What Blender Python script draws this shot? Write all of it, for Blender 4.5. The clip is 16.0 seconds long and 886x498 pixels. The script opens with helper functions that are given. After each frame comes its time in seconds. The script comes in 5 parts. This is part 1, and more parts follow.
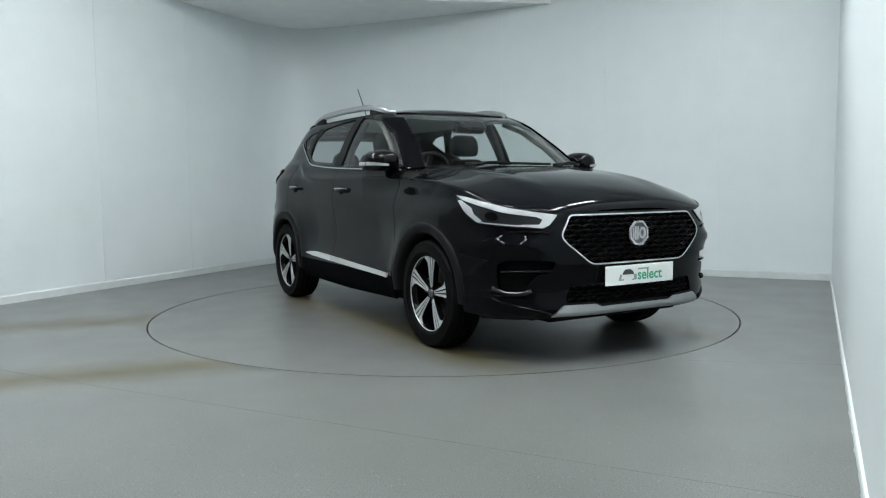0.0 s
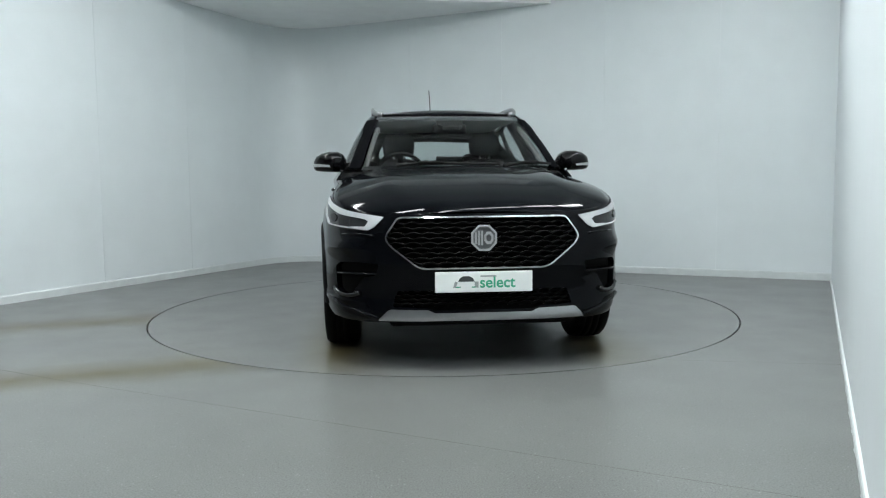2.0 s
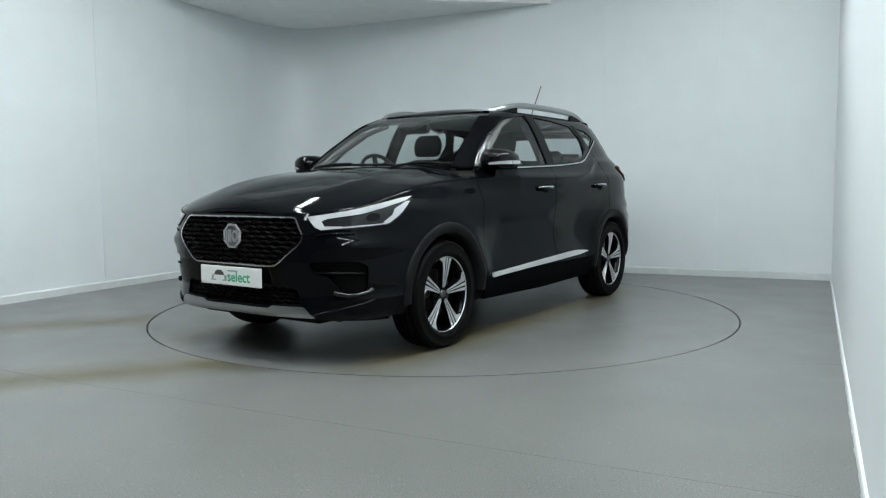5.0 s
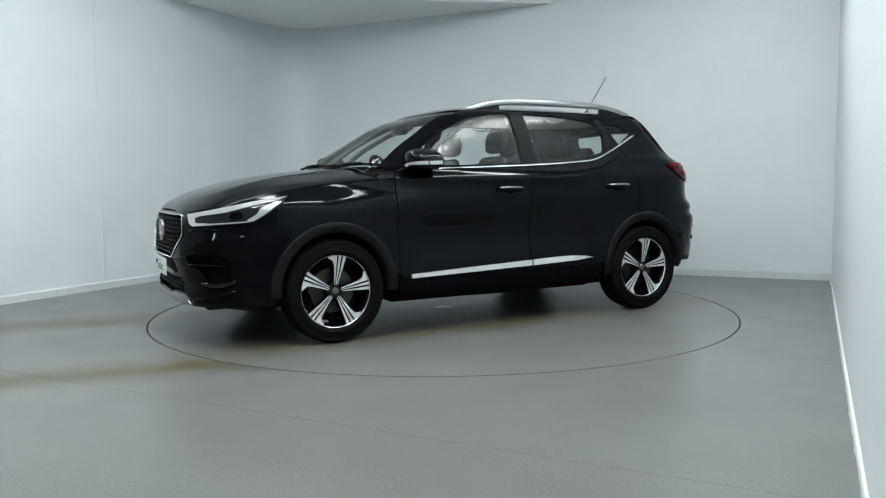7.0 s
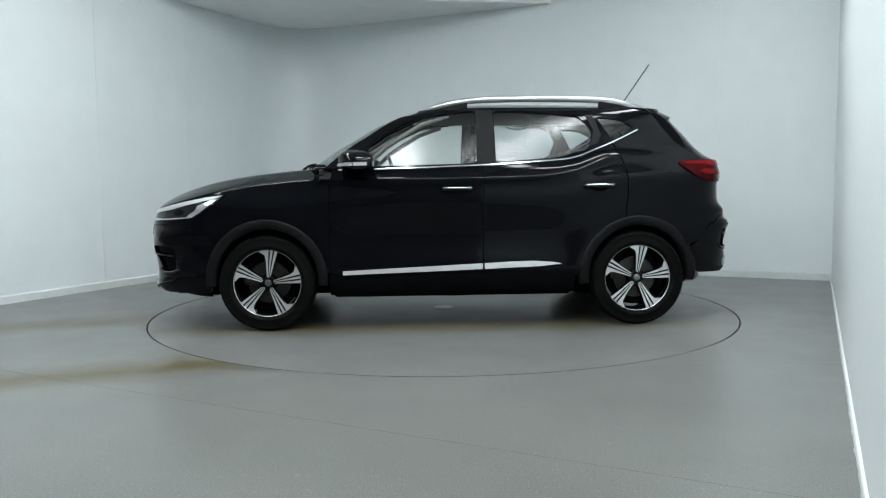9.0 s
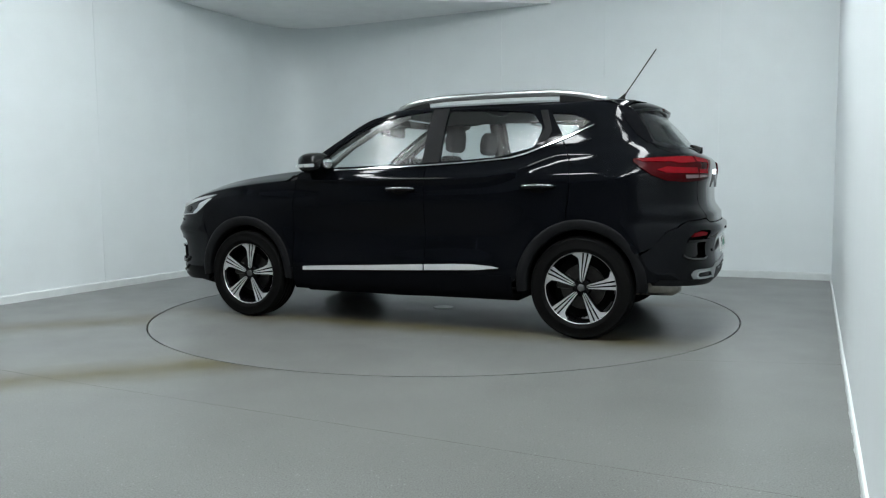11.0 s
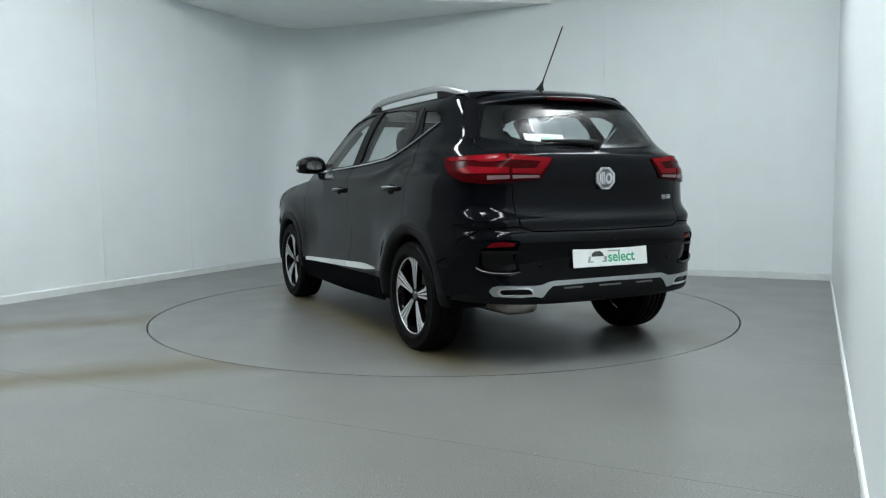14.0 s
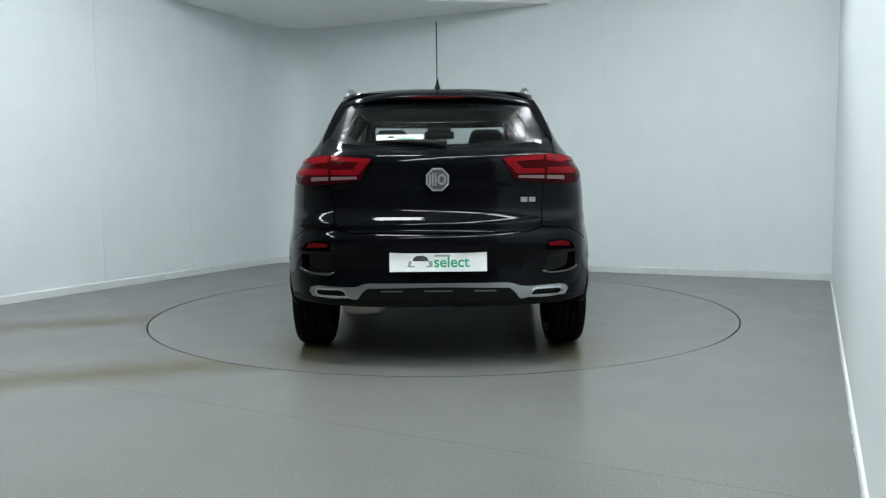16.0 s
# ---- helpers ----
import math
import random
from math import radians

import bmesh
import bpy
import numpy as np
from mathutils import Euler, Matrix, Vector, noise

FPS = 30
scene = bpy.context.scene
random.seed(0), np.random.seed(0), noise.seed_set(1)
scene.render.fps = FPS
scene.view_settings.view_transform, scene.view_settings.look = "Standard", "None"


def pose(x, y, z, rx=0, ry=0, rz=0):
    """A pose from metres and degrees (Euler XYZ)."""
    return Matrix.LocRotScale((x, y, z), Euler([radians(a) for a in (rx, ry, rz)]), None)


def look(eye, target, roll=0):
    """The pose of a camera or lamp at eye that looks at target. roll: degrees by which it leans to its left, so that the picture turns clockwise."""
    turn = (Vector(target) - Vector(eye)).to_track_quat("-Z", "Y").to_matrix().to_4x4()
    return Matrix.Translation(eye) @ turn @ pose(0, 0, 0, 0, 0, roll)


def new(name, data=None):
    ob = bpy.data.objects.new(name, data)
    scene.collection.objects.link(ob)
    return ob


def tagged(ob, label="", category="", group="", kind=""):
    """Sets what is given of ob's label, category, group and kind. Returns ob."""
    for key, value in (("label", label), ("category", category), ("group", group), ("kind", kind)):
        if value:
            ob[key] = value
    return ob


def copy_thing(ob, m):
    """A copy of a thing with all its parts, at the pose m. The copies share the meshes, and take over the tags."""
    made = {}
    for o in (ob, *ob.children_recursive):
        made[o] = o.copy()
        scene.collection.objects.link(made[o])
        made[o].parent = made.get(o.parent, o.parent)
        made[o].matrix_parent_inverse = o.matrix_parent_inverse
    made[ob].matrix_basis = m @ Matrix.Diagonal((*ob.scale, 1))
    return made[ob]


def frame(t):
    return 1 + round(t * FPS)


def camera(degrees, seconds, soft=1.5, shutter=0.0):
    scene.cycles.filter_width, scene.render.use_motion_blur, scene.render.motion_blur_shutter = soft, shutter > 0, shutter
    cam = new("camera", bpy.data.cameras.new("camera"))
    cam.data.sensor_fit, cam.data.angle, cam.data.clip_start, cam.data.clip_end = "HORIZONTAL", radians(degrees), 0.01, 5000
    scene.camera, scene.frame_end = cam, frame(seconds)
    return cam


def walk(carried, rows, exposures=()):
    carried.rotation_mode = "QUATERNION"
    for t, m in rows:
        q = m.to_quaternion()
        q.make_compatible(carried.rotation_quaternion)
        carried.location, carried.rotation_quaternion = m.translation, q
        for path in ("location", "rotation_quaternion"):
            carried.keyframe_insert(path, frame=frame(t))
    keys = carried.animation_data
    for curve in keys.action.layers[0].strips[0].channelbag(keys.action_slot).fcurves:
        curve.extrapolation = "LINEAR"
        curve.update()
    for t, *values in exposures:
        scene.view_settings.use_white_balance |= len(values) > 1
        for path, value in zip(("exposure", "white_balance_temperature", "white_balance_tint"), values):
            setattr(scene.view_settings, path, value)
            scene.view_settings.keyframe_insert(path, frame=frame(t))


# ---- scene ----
# camera: fixed on a stand close to the long wall
cam = camera(59.81, 16.0, soft=1.2)
EYE = (0.0, -6.218, 1.005)
AIM = (EYE[0] + 0.000121, EYE[1] + 1.0, EYE[2] - 0.08463)
walk(cam, [(0.0, look(EYE, AIM, -0.533)), (16.0, look(EYE, AIM, -0.533))])

# light: a closed room lit by ceiling panels and one added fill lamp
world = bpy.data.worlds.new("world")
world.use_nodes = True
world.node_tree.nodes["Background"].inputs[0].default_value = (0.8, 0.9, 1.0, 1)
world.node_tree.nodes["Background"].inputs[1].default_value = 0.02
scene.world = world
scene.view_settings.exposure = 0.0
PANEL_POWER = 32.0


# ---- small helpers ----
def link_nodes(mat):
    mat.use_nodes = True
    nt = mat.node_tree
    return nt, nt.nodes, nt.links, nt.nodes["Principled BSDF"]


def mat_plain(name, color, rough=0.5, metal=0.0, coat=0.0, spec=0.5, vary=0.0, scale=40.0, bump=0.0, bump_scale=200.0):
    """A painted or moulded surface with two scales of unevenness."""
    mat = bpy.data.materials.new(name)
    nt, nodes, links, bsdf = link_nodes(mat)
    bsdf.inputs["Base Color"].default_value = (*color, 1)
    bsdf.inputs["Roughness"].default_value = rough
    bsdf.inputs["Metallic"].default_value = metal
    bsdf.inputs["Coat Weight"].default_value = coat
    bsdf.inputs["Coat Roughness"].default_value = 0.03
    bsdf.inputs["Specular IOR Level"].default_value = spec
    tc = nodes.new("ShaderNodeTexCoord")
    if vary > 0:
        nz = nodes.new("ShaderNodeTexNoise")
        nz.inputs["Scale"].default_value = scale
        nz.inputs["Detail"].default_value = 6
        links.new(tc.outputs["Object"], nz.inputs["Vector"])
        mp = nodes.new("ShaderNodeMapRange")
        mp.inputs["From Min"].default_value, mp.inputs["From Max"].default_value = 0.3, 0.7
        mp.inputs["To Min"].default_value, mp.inputs["To Max"].default_value = 1 - vary, 1 + vary
        links.new(nz.outputs["Fac"], mp.inputs["Value"])
        mx = nodes.new("ShaderNodeMix")
        mx.data_type, mx.blend_type = "RGBA", "MULTIPLY"
        mx.inputs["Factor"].default_value = 1
        mx.inputs[6].default_value = (*color, 1)
        links.new(mp.outputs["Result"], mx.inputs[7])
        links.new(mx.outputs[2], bsdf.inputs["Base Color"])
        mr = nodes.new("ShaderNodeMapRange")
        mr.inputs["To Min"].default_value, mr.inputs["To Max"].default_value = max(0.02, rough * 0.85), min(1, rough * 1.15)
        links.new(nz.outputs["Fac"], mr.inputs["Value"])
        links.new(mr.outputs["Result"], bsdf.inputs["Roughness"])
    if bump > 0:
        nb = nodes.new("ShaderNodeTexNoise")
        nb.inputs["Scale"].default_value = bump_scale
        nb.inputs["Detail"].default_value = 3
        links.new(tc.outputs["Object"], nb.inputs["Vector"])
        bp = nodes.new("ShaderNodeBump")
        bp.inputs["Strength"].default_value = bump
        bp.inputs["Distance"].default_value = 0.002
        links.new(nb.outputs["Fac"], bp.inputs["Height"])
        links.new(bp.outputs["Normal"], bsdf.inputs["Normal"])
    return mat


def mat_glow(name, color, strength):
    mat = bpy.data.materials.new(name)
    nt, nodes, links, bsdf = link_nodes(mat)
    bsdf.inputs["Base Color"].default_value = (*color, 1)
    bsdf.inputs["Emission Color"].default_value = (*color, 1)
    bsdf.inputs["Emission Strength"].default_value = strength
    return mat


def mat_glass(name, color=(0.9, 0.95, 0.95), rough=0.0, gloss=0.06):
    """Tinted pane: mostly clear, with more gloss at shallow angles."""
    mat = bpy.data.materials.new(name)
    mat.use_nodes = True
    nt = mat.node_tree
    nt.nodes.clear()
    out = nt.nodes.new("ShaderNodeOutputMaterial")
    tr = nt.nodes.new("ShaderNodeBsdfTransparent")
    tr.inputs["Color"].default_value = (*color, 1)
    gl = nt.nodes.new("ShaderNodeBsdfGlossy")
    gl.inputs["Roughness"].default_value = rough
    lw = nt.nodes.new("ShaderNodeLayerWeight")
    lw.inputs["Blend"].default_value = 0.5
    pw = nt.nodes.new("ShaderNodeMath")
    pw.operation = "POWER"
    nt.links.new(lw.outputs["Facing"], pw.inputs[0])
    pw.inputs[1].default_value = 4.5
    fr = nt.nodes.new("ShaderNodeMath")
    fr.operation = "MULTIPLY_ADD"
    nt.links.new(pw.outputs[0], fr.inputs[0])
    fr.inputs[1].default_value, fr.inputs[2].default_value = 0.85, gloss
    mx = nt.nodes.new("ShaderNodeMixShader")
    nt.links.new(fr.outputs[0], mx.inputs[0])
    nt.links.new(tr.outputs[0], mx.inputs[1])
    nt.links.new(gl.outputs[0], mx.inputs[2])
    nt.links.new(mx.outputs[0], out.inputs[0])
    return mat


def part(name, bm, material, parent=None, label="", smooth=False):
    """Links a bmesh as one mesh object under a thing or a part."""
    me = bpy.data.meshes.new(name)
    bm.to_mesh(me)
    bm.free()
    me.materials.append(material)
    if smooth:
        me.shade_smooth()
    ob = new(name, me)
    if parent is not None:
        ob.parent = parent
    if label:
        tagged(ob, label)
    return ob


def box(bm, x0, y0, z0, x1, y1, z1, bevel=0.0, m=None):
    r = bmesh.ops.create_cube(bm, size=1.0)
    vs = r["verts"]
    for v in vs:
        v.co = Vector(((x0 + x1) / 2 + v.co.x * (x1 - x0), (y0 + y1) / 2 + v.co.y * (y1 - y0), (z0 + z1) / 2 + v.co.z * (z1 - z0)))
    if bevel > 0:
        es = list({e for v in vs for e in v.link_edges})
        r2 = bmesh.ops.bevel(bm, geom=es, offset=bevel, segments=2, affect="EDGES", profile=0.5)
        vs = list({v for f in r2["faces"] for v in f.verts} | {v for v in vs if v.is_valid})
    if m is not None:
        for v in vs:
            v.co = m @ v.co
    return vs


def prism(bm, pts, z0, z1):
    """Upright prism on a plan outline (counter-clockwise)."""
    a = [bm.verts.new((x, y, z0)) for x, y in pts]
    b = [bm.verts.new((x, y, z1)) for x, y in pts]
    n = len(pts)
    bm.faces.new(list(reversed(a)))
    bm.faces.new(b)
    for i in range(n):
        j = (i + 1) % n
        bm.faces.new((a[i], a[j], b[j], b[i]))


# ---- materials of the room ----
def mat_floor():
    mat = bpy.data.materials.new("grey_vinyl")
    nt, nodes, links, bsdf = link_nodes(mat)
    tc = nodes.new("ShaderNodeTexCoord")

    def noise_node(scale, detail=4):
        n = nodes.new("ShaderNodeTexNoise")
        n.inputs["Scale"].default_value, n.inputs["Detail"].default_value = scale, detail
        links.new(tc.outputs["Object"], n.inputs["Vector"])
        return n

    def ramp(src, stops):
        r = nodes.new("ShaderNodeValToRGB")
        els = r.color_ramp.elements
        while len(els) < len(stops):
            els.new(0.5)
        for e, (p, c) in zip(els, stops):
            e.position, e.color = p, (c, c, c, 1)
        links.new(src, r.inputs[0])
        return r.outputs[0]

    def mult(a, b):
        m = nodes.new("ShaderNodeMix")
        m.data_type, m.blend_type = "RGBA", "MULTIPLY"
        m.inputs["Factor"].default_value = 1
        links.new(a, m.inputs[6])
        links.new(b, m.inputs[7])
        return m.outputs[2]

    base = nodes.new("ShaderNodeRGB")
    base.outputs[0].default_value = (0.128, 0.133, 0.128, 1)
    speck = ramp(noise_node(170, 4).outputs["Fac"], ((0.33, 0.66), (0.5, 1.0), (0.67, 1.38)))
    cloud = ramp(noise_node(1.3, 5).outputs["Fac"], ((0.3, 0.93), (0.7, 1.06)))
    flecks = nodes.new("ShaderNodeTexVoronoi")
    flecks.inputs["Scale"].default_value = 42
    links.new(tc.outputs["Object"], flecks.inputs["Vector"])
    fleck = ramp(flecks.outputs["Distance"], ((0.08, 0.50), (0.16, 1.0)))
    pale = nodes.new("ShaderNodeTexVoronoi")
    pale.inputs["Scale"].default_value = 29
    links.new(tc.outputs["Object"], pale.inputs["Vector"])
    pale_fleck = ramp(pale.outputs["Distance"], ((0.06, 1.8), (0.14, 1.0)))
    col = mult(mult(mult(mult(base.outputs[0], speck), cloud), fleck), pale_fleck)
    # rubbed-in brown tyre tracks: two straight ones towards the far wall and a ring under the wheels
    sep = nodes.new("ShaderNodeSeparateXYZ")
    links.new(tc.outputs["Object"], sep.inputs[0])
    wob = noise_node(2.2, 4)

    def math_node(op, a, b=None, clamp=False):
        m = nodes.new("ShaderNodeMath")
        m.operation, m.use_clamp = op, clamp
        for i, v in enumerate((a, b)):
            if v is None:
                continue
            if isinstance(v, (int, float)):
                m.inputs[i].default_value = v
            else:
                links.new(v, m.inputs[i])
        return m.outputs[0]

    def band(value, centre, half):
        d = math_node("ABSOLUTE", math_node("SUBTRACT", value, centre))
        return math_node("SUBTRACT", 1.0, math_node("DIVIDE", d, half), True)

    return mat, bsdf, col, sep, wob, math_node, band, nodes, links, noise_node


def floor_material(name, tracks):
    """Speckled grey vinyl with rubbed-in brown tyre marks along straight tracks: (direction, offsets, half width, strength)."""
    mat, bsdf, col, sep, wob, math_node, band, nodes, links, noise_node = mat_floor()
    mat.name = name
    direction, offsets, half, strength, reach = tracks
    across = math_node("ADD", math_node("MULTIPLY", sep.outputs[0], -direction[1]), math_node("MULTIPLY", sep.outputs[1], direction[0]))
    along = math_node("ADD", math_node("MULTIPLY", sep.outputs[0], direction[0]), math_node("MULTIPLY", sep.outputs[1], direction[1]))
    across = math_node("ADD", across, math_node("MULTIPLY", math_node("SUBTRACT", wob.outputs["Fac"], 0.5), 0.22))
    total = None
    for o in offsets:
        b = band(across, o, half)
        total = b if total is None else math_node("MAXIMUM", total, b)
    fade = math_node("MULTIPLY", math_node("SUBTRACT", reach[1], along), 1.0 / reach[2], True)
    fade2 = math_node("MULTIPLY", math_node("SUBTRACT", along, reach[0]), 1.0 / reach[2], True)
    total = math_node("MULTIPLY", math_node("MULTIPLY", total, fade), math_node("MULTIPLY", fade2, strength))
    mx = nodes.new("ShaderNodeMix")
    mx.data_type = "RGBA"
    links.new(total, mx.inputs["Factor"])
    links.new(col, mx.inputs[6])
    mx.inputs[7].default_value = (0.078, 0.066, 0.028, 1)
    links.new(mx.outputs[2], bsdf.inputs["Base Color"])
    rough = noise_node(3.0, 5)
    mr = nodes.new("ShaderNodeMapRange")
    mr.inputs["To Min"].default_value, mr.inputs["To Max"].default_value = 0.24, 0.38
    links.new(rough.outputs["Fac"], mr.inputs["Value"])
    links.new(mr.outputs["Result"], bsdf.inputs["Roughness"])
    bp = nodes.new("ShaderNodeBump")
    bp.inputs["Strength"].default_value, bp.inputs["Distance"].default_value = 0.03, 0.002
    links.new(noise_node(320, 2).outputs["Fac"], bp.inputs["Height"])
    links.new(bp.outputs["Normal"], bsdf.inputs["Normal"])
    return mat


M_FLOOR = floor_material("grey_vinyl_floor", ((0.933, 0.36), (0.43, -1.31), 0.33, 1.0, (-8.0, -0.9, 1.1)))
M_DISC = floor_material("grey_vinyl_turntable", ((1.0, 0.0), (0.80, -0.75), 0.32, 1.0, (-2.3, 2.3, 0.7)))
M_WALL = mat_plain("white_wall_panel", (0.70, 0.752, 0.764), 0.42, vary=0.02, scale=3.0, bump=0.05, bump_scale=60)
# tones of the unseen walls, set for what the car paint reflects
M_UNSEEN_DARK = mat_plain("dark_grey_unseen_wall", (0.10, 0.105, 0.11), 0.7, vary=0.05, scale=3.0)
M_UNSEEN_GREY = mat_plain("mid_grey_unseen_wall", (0.30, 0.32, 0.32), 0.6, vary=0.05, scale=3.0)
M_JOINT = mat_plain("panel_joint", (0.67, 0.72, 0.73), 0.6, vary=0.05)
M_SKIRT = mat_plain("white_skirting", (0.60, 0.64, 0.64), 0.45, vary=0.04, scale=12.0, bump=0.1, bump_scale=30)
M_SEALANT = mat_plain("white_sealant", (0.46, 0.49, 0.49), 0.6, vary=0.08, scale=20)
M_CEIL = mat_plain("white_ceiling", (0.90, 0.93, 0.93), 0.7, vary=0.03, scale=4.0)
M_GAP = mat_plain("black_gap", (0.01, 0.01, 0.01), 0.8)
M_SEAM = mat_plain("floor_seam", (0.06, 0.055, 0.045), 0.6, vary=0.3, scale=30)
M_TUBE = mat_glow("led_panel", (0.93, 0.98, 1.0), PANEL_POWER * 1.72)
# diffuser of the made-up fill lamp
M_ADDED_LAMP = mat_glow("added_lamp_diffuser", (0.93, 0.98, 1.0), PANEL_POWER * 2.4)
M_ALU = mat_plain("brushed_aluminium", (0.55, 0.56, 0.56), 0.35, metal=1.0)

# ---- room: a rectangle turned 25.7 degrees, one corner cut ----
TABLE_R = 2.252
CORNER_R = Vector((3.895, 1.455))          # far corner of the long wall beside the camera
DIR_SIDE = Vector((0.434, 0.901)).normalized()   # along both long walls, away from the camera
DIR_BACK = Vector((-0.912, 0.411)).normalized()  # along the back wall, from right to left
LEFT_FOOT = Vector((-2.31, 3.50))
CURVE_END = CORNER_R + DIR_BACK * 5.73
d0 = DIR_SIDE.x * DIR_BACK.y - DIR_SIDE.y * DIR_BACK.x
gap_v = CORNER_R - LEFT_FOOT
CURVE_MID = LEFT_FOOT + DIR_SIDE * ((gap_v.x * DIR_BACK.y - gap_v.y * DIR_BACK.x) / d0)
right_near = CORNER_R + DIR_SIDE * -10.2
left_near = LEFT_FOOT + DIR_SIDE * -13.6
HIGH = 3.75
SOFFIT = 3.015


def wall(name, a, b, label, first=0.0, width=1.2, skirt=0.074, face=None):
    """A wall from a to b (the room lies on its left), with butted panels, and a skirting board at its foot."""
    a, b = Vector(a), Vector(b)
    d = (b - a).normalized()
    n = Vector((-d.y, d.x))
    length = (b - a).length
    ang = math.atan2(d.y, d.x)
    m = Matrix.Translation((a.x, a.y, 0)) @ Matrix.Rotation(ang, 4, "Z")
    bm = bmesh.new()
    box(bm, -0.1, -0.16, 0, length + 0.1, -0.018, HIGH)
    backing = part(name, bm, M_JOINT)
    backing.matrix_basis = m
    tagged(backing, label, "wall", kind="structure")
    cuts = [0.0]
    x = first
    while x < length - 0.05:
        if x > 0.05:
            cuts.append(x)
        x += width
    cuts.append(length)
    for x0, x1 in zip(cuts, cuts[1:]):
        bm = bmesh.new()
        box(bm, x0 + 0.0004, -0.018, 0.002, x1 - 0.0004, 0, HIGH, 0.0008)
        part("wall_panel", bm, face or M_WALL, backing)
    bm = bmesh.new()
    prof = [(0.0005, 0), (0.014, 0), (0.014, skirt - 0.012), (0.010, skirt - 0.002), (0.0005, skirt)]
    r0 = [bm.verts.new((0.0, p, z)) for p, z in prof]
    r1 = [bm.verts.new((length, p, z)) for p, z in prof]
    for i in range(len(prof) - 1):
        bm.faces.new((r0[i], r0[i + 1], r1[i + 1], r1[i]))
    bm.faces.new(r0)
    bm.faces.new(list(reversed(r1)))
    sk = part("baseboard", bm, M_SKIRT)
    sk.matrix_basis = m
    tagged(sk, "low white painted skirting board along the wall", "baseboard", kind="structure")
    return m, length


# corners counter-clockwise, seen from above: near right, far right, chamfer, left foot, near left
# past this split the long wall is out of view, darkened to dim flank reflections
east_split = CORNER_R - DIR_SIDE * 7.0
wall("wall_east", east_split, CORNER_R, "long smooth white panelled wall beside the camera", first=0.25, skirt=0.028)
wall("wall_behind", right_near, east_split, "unseen near stretch of the long wall, darkened for the car's reflections", first=1.0, face=M_UNSEEN_DARK)
wall("wall_north", CORNER_R, CURVE_END, "smooth white panelled back wall", first=1.1)
bend = [CURVE_END.lerp(CURVE_MID, i / 16).lerp(CURVE_MID.lerp(LEFT_FOOT, i / 16), i / 16) for i in range(17)]
bm = bmesh.new()
rows = [[bm.verts.new((p.x, p.y, z)) for z in (0, HIGH)] for p in bend]
for a, b in zip(rows, rows[1:]):
    bm.faces.new((a[0], a[1], b[1], b[0]))
outer_row = [[bm.verts.new((p.x - 0.10, p.y + 0.14, z)) for z in (0, HIGH)] for p in bend]
for a, b in zip(outer_row, outer_row[1:]):
    bm.faces.new((a[0], b[0], b[1], a[1]))
tagged(part("wall_corner", bm, M_WALL, smooth=True), "rounded white corner between two walls", "wall", kind="structure")
bm = bmesh.new()
rows = []
for i, p in enumerate(bend):
    d = (bend[min(i + 1, 16)] - bend[max(i - 1, 0)]).normalized()
    n = Vector((-d.y, d.x))
    rows.append([bm.verts.new((p.x + n.x * o, p.y + n.y * o, z)) for o, z in ((0.014, 0), (0.014, 0.062), (0.010, 0.072), (0.0005, 0.074))])
for a, b in zip(rows, rows[1:]):
    for j in range(3):
        bm.faces.new((a[j], a[j + 1], b[j + 1], b[j]))
tagged(part("baseboard", bm, M_SKIRT), "low white painted skirting board round the corner", "baseboard", kind="structure")
# past this split the left wall is unseen, its grey chosen for flank reflections
west_split = LEFT_FOOT + DIR_SIDE * -4.3
wall("wall_west", LEFT_FOOT, west_split, "smooth white panelled wall with faint joints", first=1.19, width=1.19)
wall("wall_west_unseen", west_split, left_near, "unseen near stretch of the left wall, greyed for the car's reflections", first=1.0, face=M_UNSEEN_GREY)
# added out of view to close the room, dark for the reflections
wall("wall_south", left_near, right_near, "unseen dark grey wall added to close the room", first=1.0, face=M_UNSEEN_DARK)

# bead of uneven sealant at the foot of the long wall
bm = bmesh.new()
n_east = Vector((-DIR_SIDE.y, DIR_SIDE.x))
random.seed(4)
prev = None
for i in range(260):
    p = right_near + DIR_SIDE * (i * 10.15 / 259) + n_east * 0.014
    wdt = 0.002 + 0.004 * abs(noise.noise((i * 0.31, 2, 0))) + (0.004 if random.random() < 0.10 else 0)
    q = p + n_east * wdt
    row = [bm.verts.new((p.x, p.y, 0.016)), bm.verts.new((p.x + n_east.x * wdt * 0.6, p.y + n_east.y * wdt * 0.6, 0.009)), bm.verts.new((q.x, q.y, 0.001))]
    if prev:
        for k in range(2):
            bm.faces.new((prev[k], prev[k + 1], row[k + 1], row[k]))
    prev = row
tagged(part("trim", bm, M_SEALANT, smooth=True), "uneven bead of white sealant along the skirting", "trim", kind="structure")

# floor with a round pit for the turntable
bm = bmesh.new()
N = 160
inner = [bm.verts.new(((TABLE_R + 0.012) * math.cos(2 * math.pi * i / N), (TABLE_R + 0.012) * math.sin(2 * math.pi * i / N), 0)) for i in range(N)]
low = [bm.verts.new((v.co.x, v.co.y, -0.04)) for v in inner]
outer = [bm.verts.new((14 * math.cos(2 * math.pi * i / N), 14 * math.sin(2 * math.pi * i / N), 0)) for i in range(N)]
for i in range(N):
    j = (i + 1) % N
    bm.faces.new((inner[i], outer[i], outer[j], inner[j]))
    bm.faces.new((low[i], inner[i], inner[j], low[j]))
tagged(part("floor", bm, M_FLOOR), "speckled grey vinyl floor with brown tyre marks", "floor", kind="structure")
bm = bmesh.new()
